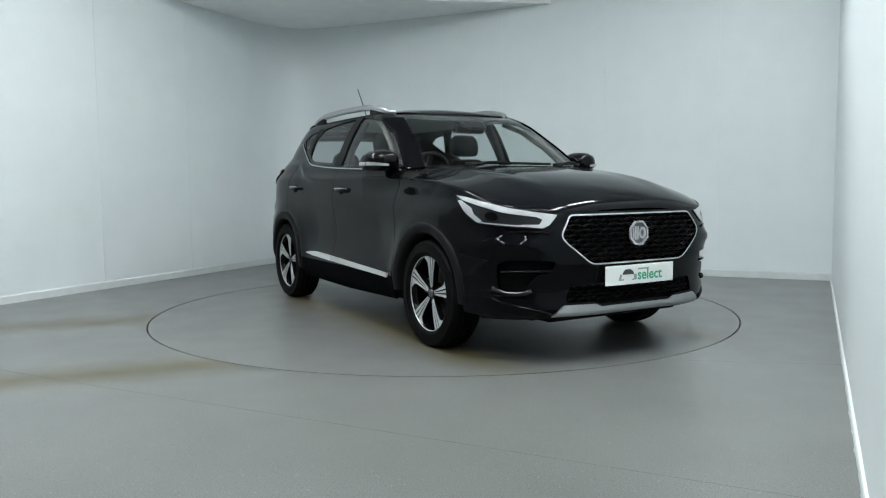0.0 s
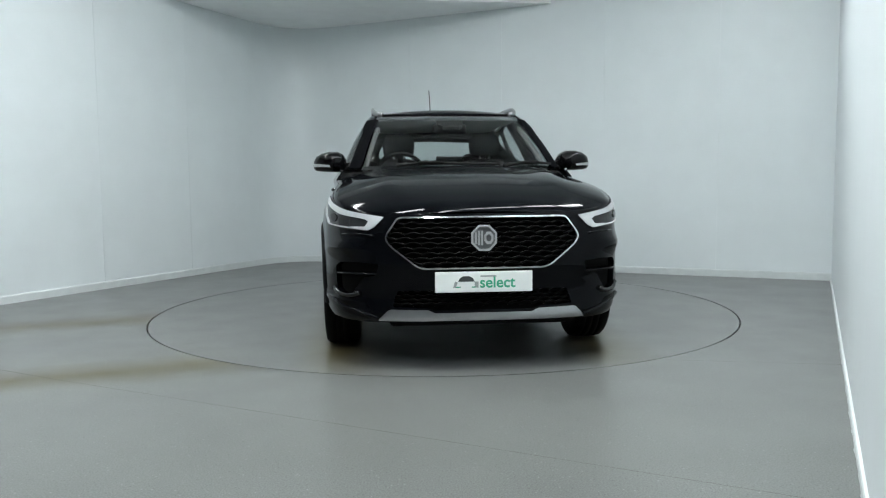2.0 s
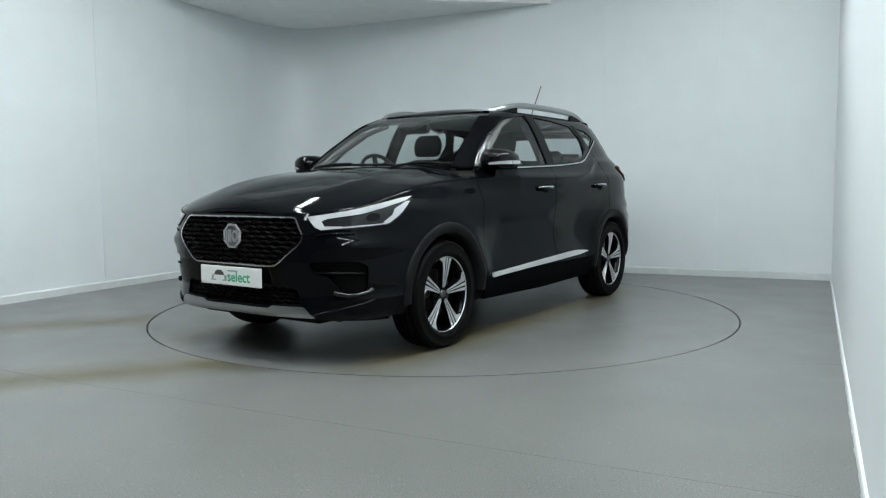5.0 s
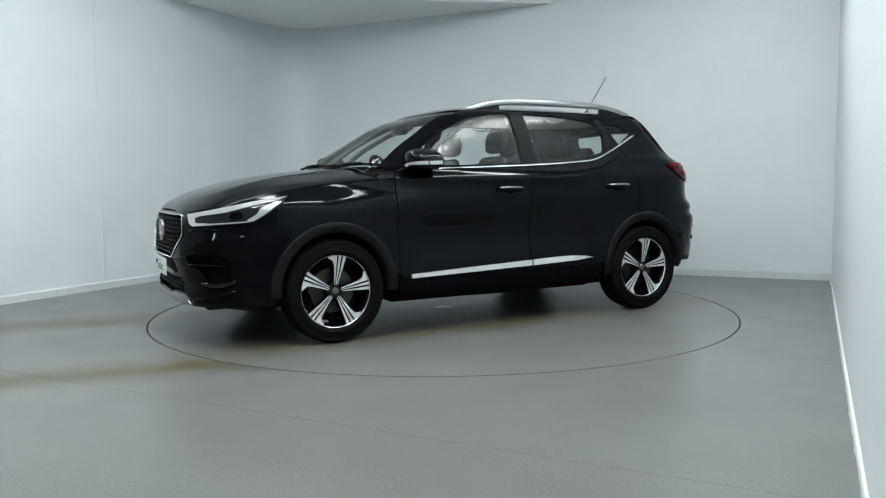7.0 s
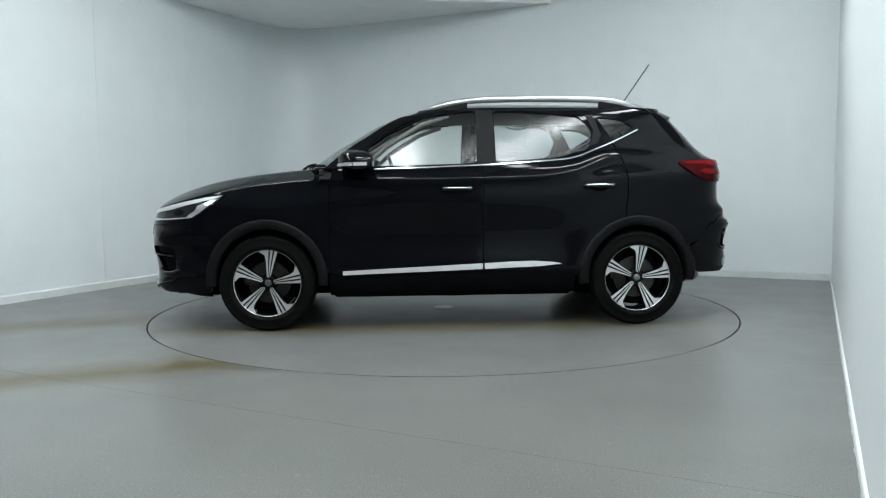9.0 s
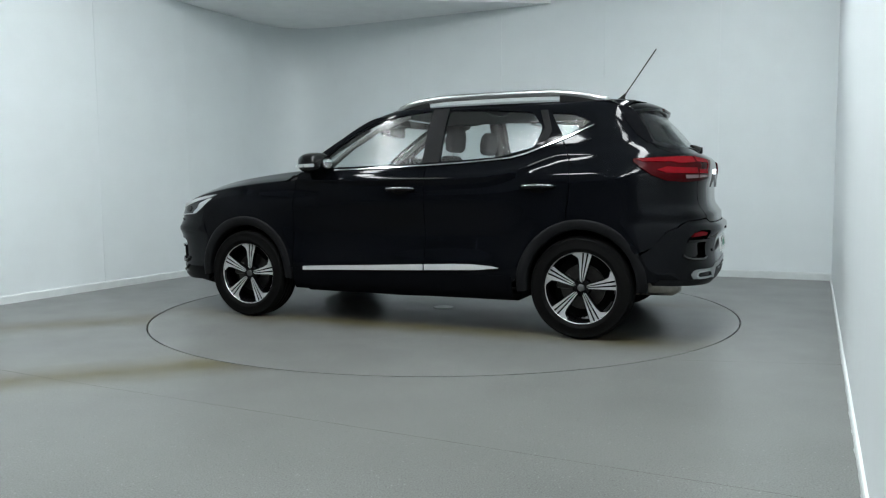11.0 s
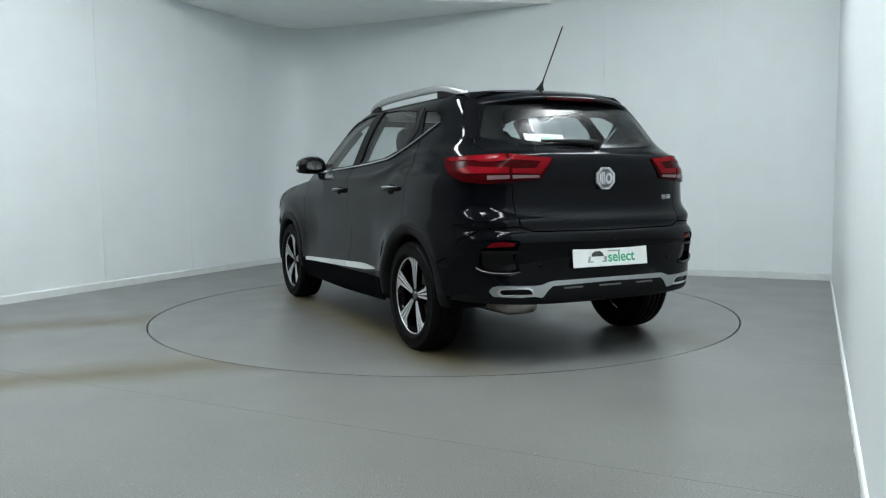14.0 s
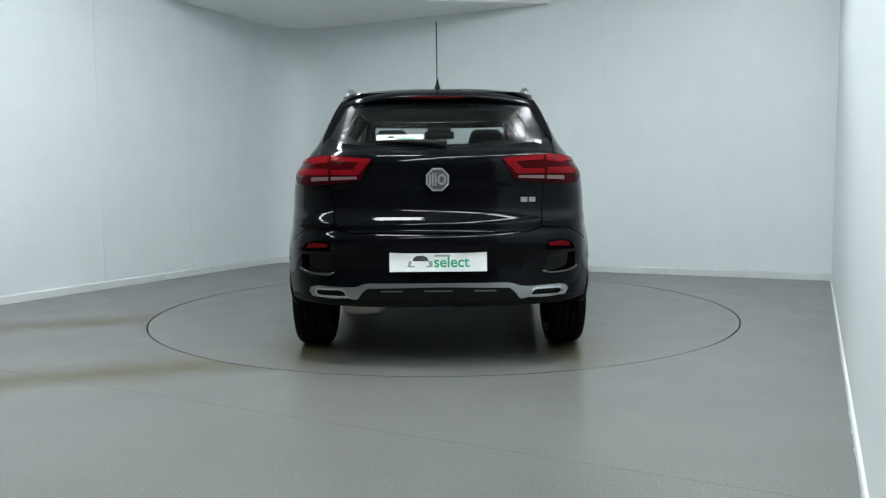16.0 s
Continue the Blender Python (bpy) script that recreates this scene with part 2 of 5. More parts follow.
bmesh.ops.create_circle(bm, cap_ends=True, radius=TABLE_R + 0.02, segments=96)
pit = part("floor_pit", bm, M_GAP)
pit.location.z = -0.04
tagged(pit, "dark pit below the round turntable", "floor", kind="structure")


def floor_seam(a, b, width):
    a, b = Vector(a), Vector(b)
    d = (b - a).normalized()
    n = Vector((-d.y, d.x))
    bm = bmesh.new()
    k = 40
    prev = None
    for i in range(k + 1):
        p = a.lerp(b, i / k)
        w = width * (0.45 + 0.9 * abs(noise.noise((i * 0.4, a.x, 3))))
        row = [bm.verts.new((*(p + n * w), 0.0012)), bm.verts.new((*(p - n * w), 0.0012))]
        if prev:
            bm.faces.new((prev[0], prev[1], row[1], row[0]))
        prev = row
    tagged(part("floor_seam", bm, M_SEAM), "thin dirty seam between vinyl sheets", "floor seam", kind="structure")


floor_seam((-2.05, -2.24), (1.40, -3.98), 0.0022)
floor_seam((1.10, -1.90), (2.28, -2.10), 0.0016)
floor_seam((-6.4, 0.1), (-2.05, -2.24), 0.0022)

# ceiling, corner soffit and the light panels
bm = bmesh.new()
prism(bm, [(-11, -14), (8, -14), (8, 8), (-11, 8)], HIGH, HIGH + 0.1)
tagged(part("ceiling", bm, M_CEIL), "plain white ceiling", "ceiling", kind="structure")
bm = bmesh.new()
prism(bm, [(-3.02, 2.02), (1.27, 2.655)] + [(p.x, p.y) for p in bend], SOFFIT, HIGH)
tagged(part("ceiling_soffit", bm, M_CEIL), "lowered white corner of the ceiling with a straight edge", "ceiling", kind="structure")


def light_panel():
    lp = new("ceiling_light")
    bm = bmesh.new()
    for x0, x1, y0, y1 in ((-0.62, 0.62, -0.12, -0.10), (-0.62, 0.62, 0.10, 0.12), (-0.62, -0.60, -0.10, 0.10), (0.60, 0.62, -0.10, 0.10)):
        box(bm, x0, y0, -0.035, x1, y1, 0)
    part("frame", bm, M_CEIL, lp)
    bm = bmesh.new()
    box(bm, -0.599, -0.099, -0.03, 0.599, 0.099, -0.002)
    part("diffuser", bm, M_TUBE, lp, "glowing white diffuser")
    return tagged(lp, "rectangular white light panel on the ceiling", "ceiling light", group="ceiling light panels")


ANG = math.degrees(math.atan2(DIR_SIDE.y, DIR_SIDE.x))
spots = []
centre = Vector((-0.2, -1.0))
for i in range(-3, 4):
    for j in (-1.9, 0.0, 1.9):
        p = centre + DIR_SIDE * (i * 1.45) + Vector((DIR_SIDE.y, -DIR_SIDE.x)) * j
        if p.y > 0.3 or j == 0.0:
            continue
        spots.append(p)
lamp = light_panel()
lamp.matrix_basis = pose(spots[0].x, spots[0].y, HIGH, 0, 0, ANG)
for p in spots[1:]:
    copy_thing(lamp, pose(p.x, p.y, HIGH, 0, 0, ANG))

# one made-up lamp between the camera and the turntable, added for highlights on the car
soft = new("softbox")
bm = bmesh.new()
for x0, x1, y0, y1 in ((-0.38, 0.38, -0.23, -0.20), (-0.38, 0.38, 0.20, 0.23), (-0.38, -0.35, -0.20, 0.20), (0.35, 0.38, -0.20, 0.20)):
    box(bm, x0, y0, -0.16, x1, y1, 0)
part("frame", bm, M_CEIL, soft)
bm = bmesh.new()
box(bm, -0.349, -0.199, -0.14, 0.349, 0.199, -0.01)
part("diffuser", bm, M_ADDED_LAMP, soft, "glowing white diffuser")
soft.matrix_basis = pose(-0.55, -2.75, HIGH, 0, 0, 4)
tagged(soft, "unseen fill lamp added on the ceiling for highlights on the car", "softbox")

# ---- turntable ----
turntable = new("turntable")
tagged(turntable, "flush round grey vinyl turntable with brown tyre marks", "turntable")
bm = bmesh.new()
prev = None
rings = [[bm.verts.new((r * math.cos(2 * math.pi * i / N), r * math.sin(2 * math.pi * i / N), z)) for i in range(N)] for r, z in ((TABLE_R - 0.002, -0.035), (TABLE_R, -0.001), (TABLE_R - 0.003, 0.0))]
for ra, rb in zip(rings, rings[1:]):
    for i in range(N):
        j = (i + 1) % N
        bm.faces.new((ra[i], ra[j], rb[j], rb[i]))
bm.faces.new(rings[-1])
part("disc", bm, M_DISC, turntable)
bm = bmesh.new()
bmesh.ops.create_cone(bm, cap_ends=True, segments=32, radius1=0.085, radius2=0.08, depth=0.006)
cap = part("hub_plate", bm, M_ALU, turntable, "small round metal plate at the centre")
cap.location.z = 0.003


# ---- materials of the car ----
M_PAINT = mat_plain("black_car_paint", (0.0022, 0.0026, 0.0036), 0.065, spec=0.115, vary=0.0)
M_GLOSS = mat_plain("gloss_black_plastic", (0.003, 0.003, 0.0035), 0.06, spec=0.2)
M_LEDGE = mat_plain("polished_black_ledge", (0.003, 0.003, 0.0035), 0.12, spec=0.6)
M_SLAT = mat_plain("black_grille_plastic", (0.0025, 0.0025, 0.0025), 0.30, spec=0.05)
M_CLAD = mat_plain("dark_grey_grained_plastic", (0.0065, 0.0068, 0.0075), 0.5, spec=0.09, vary=0.08, bump=0.25, bump_scale=500)
M_SATIN_BLACK = mat_plain("satin_black_paint", (0.0025, 0.0028, 0.0036), 0.75, spec=0.02, vary=0.04)
M_MATT = mat_plain("matt_black_plastic", (0.006, 0.006, 0.006), 0.6, spec=0.14, vary=0.1)
M_DARK = mat_plain("black_void", (0.004, 0.004, 0.004), 0.9, spec=0.1)
M_CHROME = mat_plain("chrome", (0.66, 0.67, 0.68), 0.10, metal=1.0)
M_STRIP = mat_plain("satin_bright_strip", (0.70, 0.71, 0.72), 0.28, metal=0.5)
M_BADGE = mat_plain("bright_badge_metal", (0.62, 0.63, 0.64), 0.25, metal=0.7, vary=0.03)
M_CAP = mat_plain("dull_cap_metal", (0.16, 0.165, 0.17), 0.4, metal=1.0, vary=0.3, scale=120)
M_SATIN = mat_plain("satin_silver", (0.42, 0.43, 0.44), 0.30, metal=1.0, vary=0.03)
M_SILENCER = mat_plain("dull_silencer_steel", (0.31, 0.295, 0.265), 0.5, metal=1.0, vary=0.15, scale=25)
M_MACHINED = mat_plain("machined_alloy", (0.70, 0.71, 0.72), 0.34, metal=0.8, vary=0.05, scale=90)
M_TYRE = mat_plain("tyre_rubber", (0.0035, 0.0035, 0.0035), 0.6, spec=0.06, vary=0.15, scale=60, bump=0.2, bump_scale=120)
M_DISC_BRAKE = mat_plain("brake_disc_steel", (0.06, 0.058, 0.056), 0.4, metal=1.0, vary=0.15)
M_CLOTH = mat_plain("black_seat_cloth", (0.012, 0.012, 0.013), 0.85, spec=0.2, vary=0.2, scale=80, bump=0.3, bump_scale=300)
M_PILLAR = mat_plain("grey_pillar_trim", (0.13, 0.132, 0.128), 0.8, spec=0.1, vary=0.05)
M_LINER = mat_plain("grey_headliner", (0.34, 0.345, 0.33), 0.9, spec=0.1, vary=0.05)
M_WHITE_LAMP = mat_plain("white_lamp_reflector", (0.40, 0.415, 0.43), 0.45, spec=0.3)
M_REFLECTOR = mat_plain("silvered_reflector", (0.55, 0.57, 0.59), 0.3, metal=0.6)
M_GREY_FIELD = mat_plain("dark_badge_field", (0.05, 0.052, 0.055), 0.3, spec=0.3)
M_LAMP_DARK = mat_plain("smoked_lamp_interior", (0.014, 0.015, 0.017), 0.10, spec=0.4)
M_RED = mat_plain("red_lamp_lens", (0.125, 0.0035, 0.0065), 0.14, spec=0.04, vary=0.1, scale=30)
M_RED_DARK = mat_plain("dark_red_lamp_lens", (0.030, 0.0012, 0.0020), 0.16, spec=0.04)
M_CLEAR_LAMP = mat_plain("clear_lamp_lens", (0.15, 0.095, 0.10), 0.15, spec=0.4)
M_PLATE = mat_plain("white_plate", (0.80, 0.83, 0.81), 0.3, vary=0.01)
M_GREEN = mat_plain("green_print", (0.035, 0.36, 0.20), 0.4)
M_PRINT_DARK = mat_plain("dark_print", (0.03, 0.035, 0.035), 0.4)
M_PRINT_GREY = mat_plain("grey_print", (0.30, 0.33, 0.32), 0.4)
M_ORANGE = mat_plain("clear_indicator_lens", (0.34, 0.36, 0.37), 0.3, spec=0.3)
M_GLASS = mat_glass("window_glass", (0.86, 0.90, 0.89), gloss=0.03, rough=0.10)
M_GLASS_CLEAR = mat_glass("clear_side_glass", (0.86, 0.90, 0.89), gloss=0.045, rough=0.24)
M_GLASS_DARK = mat_glass("rear_window_glass", (0.68, 0.72, 0.72), gloss=0.022, rough=0.2)
M_GLASS_SIDE = mat_glass("tinted_side_glass", (0.76, 0.80, 0.80), gloss=0.05, rough=0.24)
M_MIRROR = mat_plain("mirror_glass", (0.85, 0.86, 0.87), 0.02, metal=1.0)
M_SCREEN = mat_plain("dark_screen", (0.01, 0.011, 0.013), 0.1)


# ---- body shape ----
def curve(pts):
    """A smooth monotone curve through points (a, b); returns a vectorised function."""
    pts = sorted(pts)
    xs = np.array([p[0] for p in pts], float)
    ys = np.array([p[1] for p in pts], float)
    h, d = np.diff(xs), np.diff(ys) / np.diff(xs)
    m = np.zeros(len(xs))
    m[0], m[-1] = d[0], d[-1]
    for i in range(1, len(xs) - 1):
        if d[i - 1] * d[i] > 0:
            w1, w2 = 2 * h[i] + h[i - 1], h[i] + 2 * h[i - 1]
            m[i] = (w1 + w2) / (w1 / d[i - 1] + w2 / d[i])

    def f(x):
        x = np.clip(np.asarray(x, float), xs[0], xs[-1])
        k = np.clip(np.searchsorted(xs, x, side="right") - 1, 0, len(xs) - 2)
        t = (x - xs[k]) / h[k]
        return ((1 + 2 * t) * (1 - t) ** 2 * ys[k] + t * (1 - t) ** 2 * h[k] * m[k] + t * t * (3 - 2 * t) * ys[k + 1] + t * t * (t - 1) * h[k] * m[k + 1])
    return f


HALF_W = curve([(0.18, 0.78), (0.25, 0.855), (0.35, 0.880), (0.45, 0.886), (0.6, 0.880), (0.75, 0.878), (0.9, 0.880), (1.0, 0.872), (1.05, 0.862), (1.11, 0.828),
                (1.2, 0.786), (1.3, 0.742), (1.4, 0.691), (1.48, 0.641), (1.53, 0.600), (1.56, 0.56), (1.58, 0.50)])
NOSE_X = curve([(0.18, 1.86), (0.22, 2.06), (0.26, 2.15), (0.30, 2.185), (0.40, 2.172), (0.50, 2.185), (0.58, 2.203), (0.72, 2.195), (0.80, 2.172), (0.85, 2.15), (1.0, 2.10)])
TAIL_X = curve([(0.2, -1.70), (0.27, -1.86), (0.33, -2.03), (0.38, -2.08), (0.45, -2.085), (0.55, -2.075), (0.64, -2.09), (0.69, -2.113), (0.72, -2.108), (0.742, -2.078), (0.75, -2.073), (0.79, -2.072), (0.80, -2.068),
                (0.825, -2.048), (0.85, -2.032), (0.87, -2.0245), (0.90, -2.021), (0.97, -2.020), (1.03, -2.030), (1.10, -2.031), (1.15, -2.020), (1.168, -2.003), (1.20, -1.945), (1.25, -1.885), (1.35, -1.80), (1.43, -1.725), (1.50, -1.655), (1.56, -1.60), (1.6, -1.55)])
SCREEN_X = curve([(1.05, 1.16), (1.121, 1.05), (1.248, 0.875), (1.35, 0.70), (1.447, 0.53), (1.515, 0.36), (1.555, 0.19), (1.58, 0.0), (1.6, -0.2)])
CREASE_Z = curve([(2.2, 0.99), (1.5, 1.005), (0.79, 1.041), (-0.2, 1.041), (-0.6, 1.052), (-0.85, 1.092), (-1.17, 1.19), (-1.5, 1.195), (-2.0, 1.19)])
HOOD_EDGE_Z = curve([(2.2, 0.846), (2.10, 0.850), (2.0, 0.868), (1.85, 0.905), (1.7, 0.942), (1.58, 0.966), (1.45, 0.988), (1.2, 1.016), (0.8, 1.045)])
WHEEL_X, WHEEL_Z = 1.2925, 0.332
ARCH_Z = WHEEL_Z + 0.023
NF, X0F = 3.75, 1.15
NR, X0R = 3.8, -1.10
NG, X0G = 4.0, -0.10


def table(n, a, w):
    t = np.linspace(0, math.pi / 2, 1500)
    cx, cy = np.cos(t) ** (2 / n), np.sin(t) ** (2 / n)
    s = np.concatenate([[0], np.cumsum(np.hypot(np.diff(cx) * a, np.diff(cy) * w))])
    return s, cx, cy


TF, TR, TG = table(NF, 1.03, 0.88), table(NR, 0.95, 0.87), table(NG, 0.95, 0.74)


def soft_step(t):
    t = np.clip(t, 0, 1)
    return t * t * (3 - 2 * t)


def pinch(x, z):
    """The cabin draws in towards the tail above the shoulder."""
    return 1 - 0.042 * soft_step((-0.55 - x) / 0.95) * soft_step((z - 1.08) / 0.20) * (1 - 0.65 * soft_step((z - 1.34) / 0.2))


def detail(x, z):
    """Creases and bulges of the flanks."""
    mid = np.clip((x + 1.95) / 0.3, 0, 1) * np.clip((1.75 - x) / 0.3, 0, 1)
    out = (0.011 * np.exp(-((z - CREASE_Z(x)) / 0.024) ** 2) - 0.007 * np.exp(-((z - CREASE_Z(x) + 0.070) / 0.045) ** 2)) * np.clip((1.25 - x) / 0.5, 0.15, 1) * np.clip((x + 1.75) / 0.8, 0.3, 1)
    door = soft_step((x + 1.0) / 0.45) * soft_step((1.0 - x) / 0.45)
    out = out + door * (-0.034 * np.exp(-((z - 0.640) / 0.17) ** 2) + 0.003 * np.exp(-((z - 0.475) / 0.05) ** 2))
    for cx in (WHEEL_X, -WHEEL_X):
        r = np.hypot(x - cx, z - ARCH_Z)
        out = out + 0.015 * np.exp(-((r - 0.42) / 0.085) ** 2) * np.clip((z - 0.2) / 0.2, 0, 1)
    return out * mid


def rear_factor(x, z):
    t = np.clip((X0R - x) / (X0R - TAIL_X(z)), 0, 0.99999)
    return (1 - t ** NR) ** (1 / NR) * pinch(x, z)


def front_factor(x, z, upper):
    x0, n, end = (X0G, NG, SCREEN_X(z)) if upper else (X0F, NF, NOSE_X(z))
    t = np.clip((x - x0) / (end - x0), 0, 0.99999)
    return (1 - t ** n) ** (1 / n)


def taper(x, z):
    """The front wings lean in towards the bonnet."""
    t = np.clip((z - 0.84) / 0.22, 0, 1)
    return 0.085 * np.clip((x - 0.35) / 0.95, 0, 1) * t * t * (3 - 2 * t)


def half(x, z, upper=False):
    w = HALF_W(z) if upper else HALF_W(z) - taper(x, z)
    return w * rear_factor(x, z) * front_factor(x, z, upper)


def side_pos(x, z):
    return np.stack([x, half(x, z) + detail(x, z), z], -1)


def wrap(tab, x0, end, n, sign):
    """Position round one end of the body: u is the way along the outline from the centre line, z the height."""
    s, cx, cy = tab
    total = s[-1]

    def pos(u, z):
        c = np.abs(u)
        ax, ay = np.interp(c, s, cx), np.interp(c, s, cy)
        a = (end(z) - x0)
        x = np.where(c <= total, x0 + a * ax, x0 - sign * (c - total))
        other = rear_factor(x, z) if sign > 0 else 1.0
        wide = HALF_W(z) - (taper(x, z) if end is NOSE_X else 0.0)
        if end is TAIL_X:
            wide = wide * pinch(x, z)
        y = wide * np.where(c <= total, ay, 1.0) * other + detail(x, z) * np.clip((c - 0.5) / 0.3, 0, 1)
        if end is not SCREEN_X:
            # rounded bulge at each bumper corner below the lamps
            lumps = ((0.85, 0.668, 0.030, 0.12, 0.042), (0.89, 0.372, 0.014, 0.13, 0.022)) if end is NOSE_X else ((0.82, 0.815, 0.019, 0.13, 0.042), (0.88, 0.60, 0.026, 0.16, 0.14))
            lump = sum(size * np.exp(-((ay - mid_a) / wa) ** 2 - ((z - mid_z) / wz) ** 2) for mid_a, mid_z, size, wa, wz in lumps) * soft_step(ax / 0.5)
            x, y = x + sign * lump * 0.75, y + lump * 0.65
        return np.stack([x, np.sign(u) * y, z], -1)

    def by_x(x, z):
        t = (x - x0) / (float(end(z)) - x0)
        return total - sign * (x - x0) if t < 0 else float(np.interp(-t, -cx, s))

    def by_y(y, z):
        q = min(abs(y) / float(HALF_W(z) * (pinch(-1.7, z) if end is TAIL_X else 1.0)), 1)
        return math.copysign(float(np.interp(q, cy, s)), y)
    return pos, by_x, by_y


nose_pos, nose_x, nose_y = wrap(TF, X0F, NOSE_X, NF, 1)
tail_pos, tail_x, tail_y = wrap(TR, X0R, TAIL_X, NR, -1)
top_pos, top_x, top_y = wrap(TG, X0G, SCREEN_X, NG, 1)


def inside(poly, p):
    x, y = p[:, 0], p[:, 1]
    res = np.zeros(len(p), bool)
    n = len(poly)
    for i in range(n):
        (x0, y0), (x1, y1) = poly[i], poly[(i + 1) % n]
        if y0 == y1:
            continue
        k = ((y0 > y) != (y1 > y)) & (x < (x1 - x0) * (y - y0) / (y1 - y0) + x0)
        res ^= k
    return res


def resample(poly, step):
    out = []
    n = len(poly)
    for i in range(n):
        a, b = np.array(poly[i], float), np.array(poly[(i + 1) % n], float)
        k = max(1, int(round(np.linalg.norm(b - a) / step)))
        out += [tuple(a + (b - a) * j / k) for j in range(k)]
    return out


def rounded(poly, r, k=4):
    """Cuts the corners of an outline to arcs."""
    out = []
    n = len(poly)
    for i in range(n):
        p, a, b = Vector(poly[i]), Vector(poly[i - 1]), Vector(poly[(i + 1) % n])
        da, db = (a - p), (b - p)
        ra = min(r, da.length * 0.45)
        rb = min(r, db.length * 0.45)
        s, e = p + da.normalized() * ra, p + db.normalized() * rb
        for j in range(k + 1):
            t = j / k
            q = s * (1 - t) ** 2 + p * 2 * t * (1 - t) + e * t * t
            out.append((q.x, q.y))
    return out


def panel_data(outline, pos, step, off, depth, holes=()):
    """Vertices, faces and normals of a sheet cut from a surface: outline and holes in the surface's own coordinates."""
    from mathutils.geometry import delaunay_2d_cdt
    loops = [resample(outline, step * 0.7)] + [resample(h, step * 0.7) for h in holes]
    pts, edges = [], []
    for lp in loops:
        b = len(pts)
        pts += lp
        edges += [(b + i, b + (i + 1) % len(lp)) for i in range(len(lp))]
    seg = np.array([[pts[a], pts[b]] for a, b in edges])
    lo, hi = np.min(pts, 0), np.max(pts, 0)
    gx, gy = np.meshgrid(np.arange(lo[0] + step * 0.37, hi[0], step), np.arange(lo[1] + step * 0.37, hi[1], step))
    g = np.stack([gx.ravel(), gy.ravel()], 1)
    if len(g):
        ok = inside(outline, g)
        for h in holes:
            ok &= ~inside(h, g)
        g = g[ok]
    if len(g):
        d = seg[:, 1] - seg[:, 0]
        ll = np.maximum((d * d).sum(1), 1e-12)
        t = np.clip(((g[:, None] - seg[None, :, 0]) * d[None]).sum(2) / ll, 0, 1)
        dist = np.linalg.norm(seg[None, :, 0] + t[..., None] * d[None] - g[:, None], axis=2).min(1)
        g = g[dist > step * 0.42]
    allp = pts + [tuple(q) for q in g]
    vs, _, faces, *_ = delaunay_2d_cdt([Vector(q) for q in allp], edges, [], 0, 1e-6)
    P = np.array([(v.x, v.y) for v in vs])
    F = np.array([list(f) for f in faces if len(f) == 3])
    cen = P[F].mean(1)
    ok = inside(outline, cen)
    for h in holes:
        ok &= ~inside(h, cen)
    F = F[ok]
    e = 1e-4
    X = pos(P[:, 0], P[:, 1])
    nn = np.cross(pos(P[:, 0] + e, P[:, 1]) - pos(P[:, 0] - e, P[:, 1]), pos(P[:, 0], P[:, 1] + e) - pos(P[:, 0], P[:, 1] - e))
    nn /= np.maximum(np.linalg.norm(nn, axis=1), 1e-15)[:, None]
    return X, F, nn, off, depth


def sheet(name, outline, pos, mat, parent, step=0.04, off=0.0, depth=0.015, holes=(), label="", mirror=False):
    """One part: a sheet with turned-in edges. mirror: its twin on the right."""
    X, F, nn, off, depth = panel_data(outline, pos, step, off, depth, holes)
    if pos in (side_pos, tail_pos):
        nn, F = -nn, F[:, ::-1]
    X = X + nn * off
    a2 = np.cross(X[F[:, 1]] - X[F[:, 0]], X[F[:, 2]] - X[F[:, 0]])
    if (a2 * nn[F[:, 0]]).sum() < 0:
        F = F[:, ::-1]
    verts, norms, faces = list(X), list(nn), [tuple(f) for f in F]
    if depth > 0:
        count = {}
        for f in faces:
            for i in range(3):
                count[(f[i], f[(i + 1) % 3])] = 1
        for a, b in [k for k in count if (k[1], k[0]) not in count]:
            out = np.cross(X[b] - X[a], nn[a])
            ln = np.linalg.norm(out)
            if ln < 1e-12:
                continue
            out /= ln
            base = len(verts)
            verts += [X[a], X[b], X[b] - nn[b] * depth, X[a] - nn[a] * depth]
            norms += [out] * 4
            faces.append((base, base + 3, base + 2, base + 1))
    verts, norms = np.array(verts), np.array(norms)
    if mirror:
        verts, norms = verts * (1, -1, 1), norms * (1, -1, 1)
        faces = [f[::-1] for f in faces]
    me = bpy.data.meshes.new(name)
    me.from_pydata(verts.tolist(), [], [list(map(int, f)) for f in faces])
    me.shade_smooth()
    me.normals_split_custom_set_from_vertices(norms.tolist())
    me.materials.append(mat)
    ob = new(name, me)
    ob.parent = parent
    if label:
        tagged(ob, label)
    return ob


def grid_mesh(name, P, mat, parent, label="", close=False, norm_up=None):
    """A mesh from an array of rows of points."""
    r, c = P.shape[:2]
    faces = [(i * c + j, i * c + j + 1, (i + 1) * c + j + 1, (i + 1) * c + j) for i in range(r - 1) for j in range(c - 1)]
    if close:
        faces += [(i * c + c - 1, i * c, (i + 1) * c, (i + 1) * c + c - 1) for i in range(r - 1)]
    me = bpy.data.meshes.new(name)
    me.from_pydata(P.reshape(-1, 3).tolist(), [], faces)
    me.materials.append(mat)
    me.shade_smooth()
    ob = new(name, me)
    ob.parent = parent
    if label:
        tagged(ob, label)
    return ob


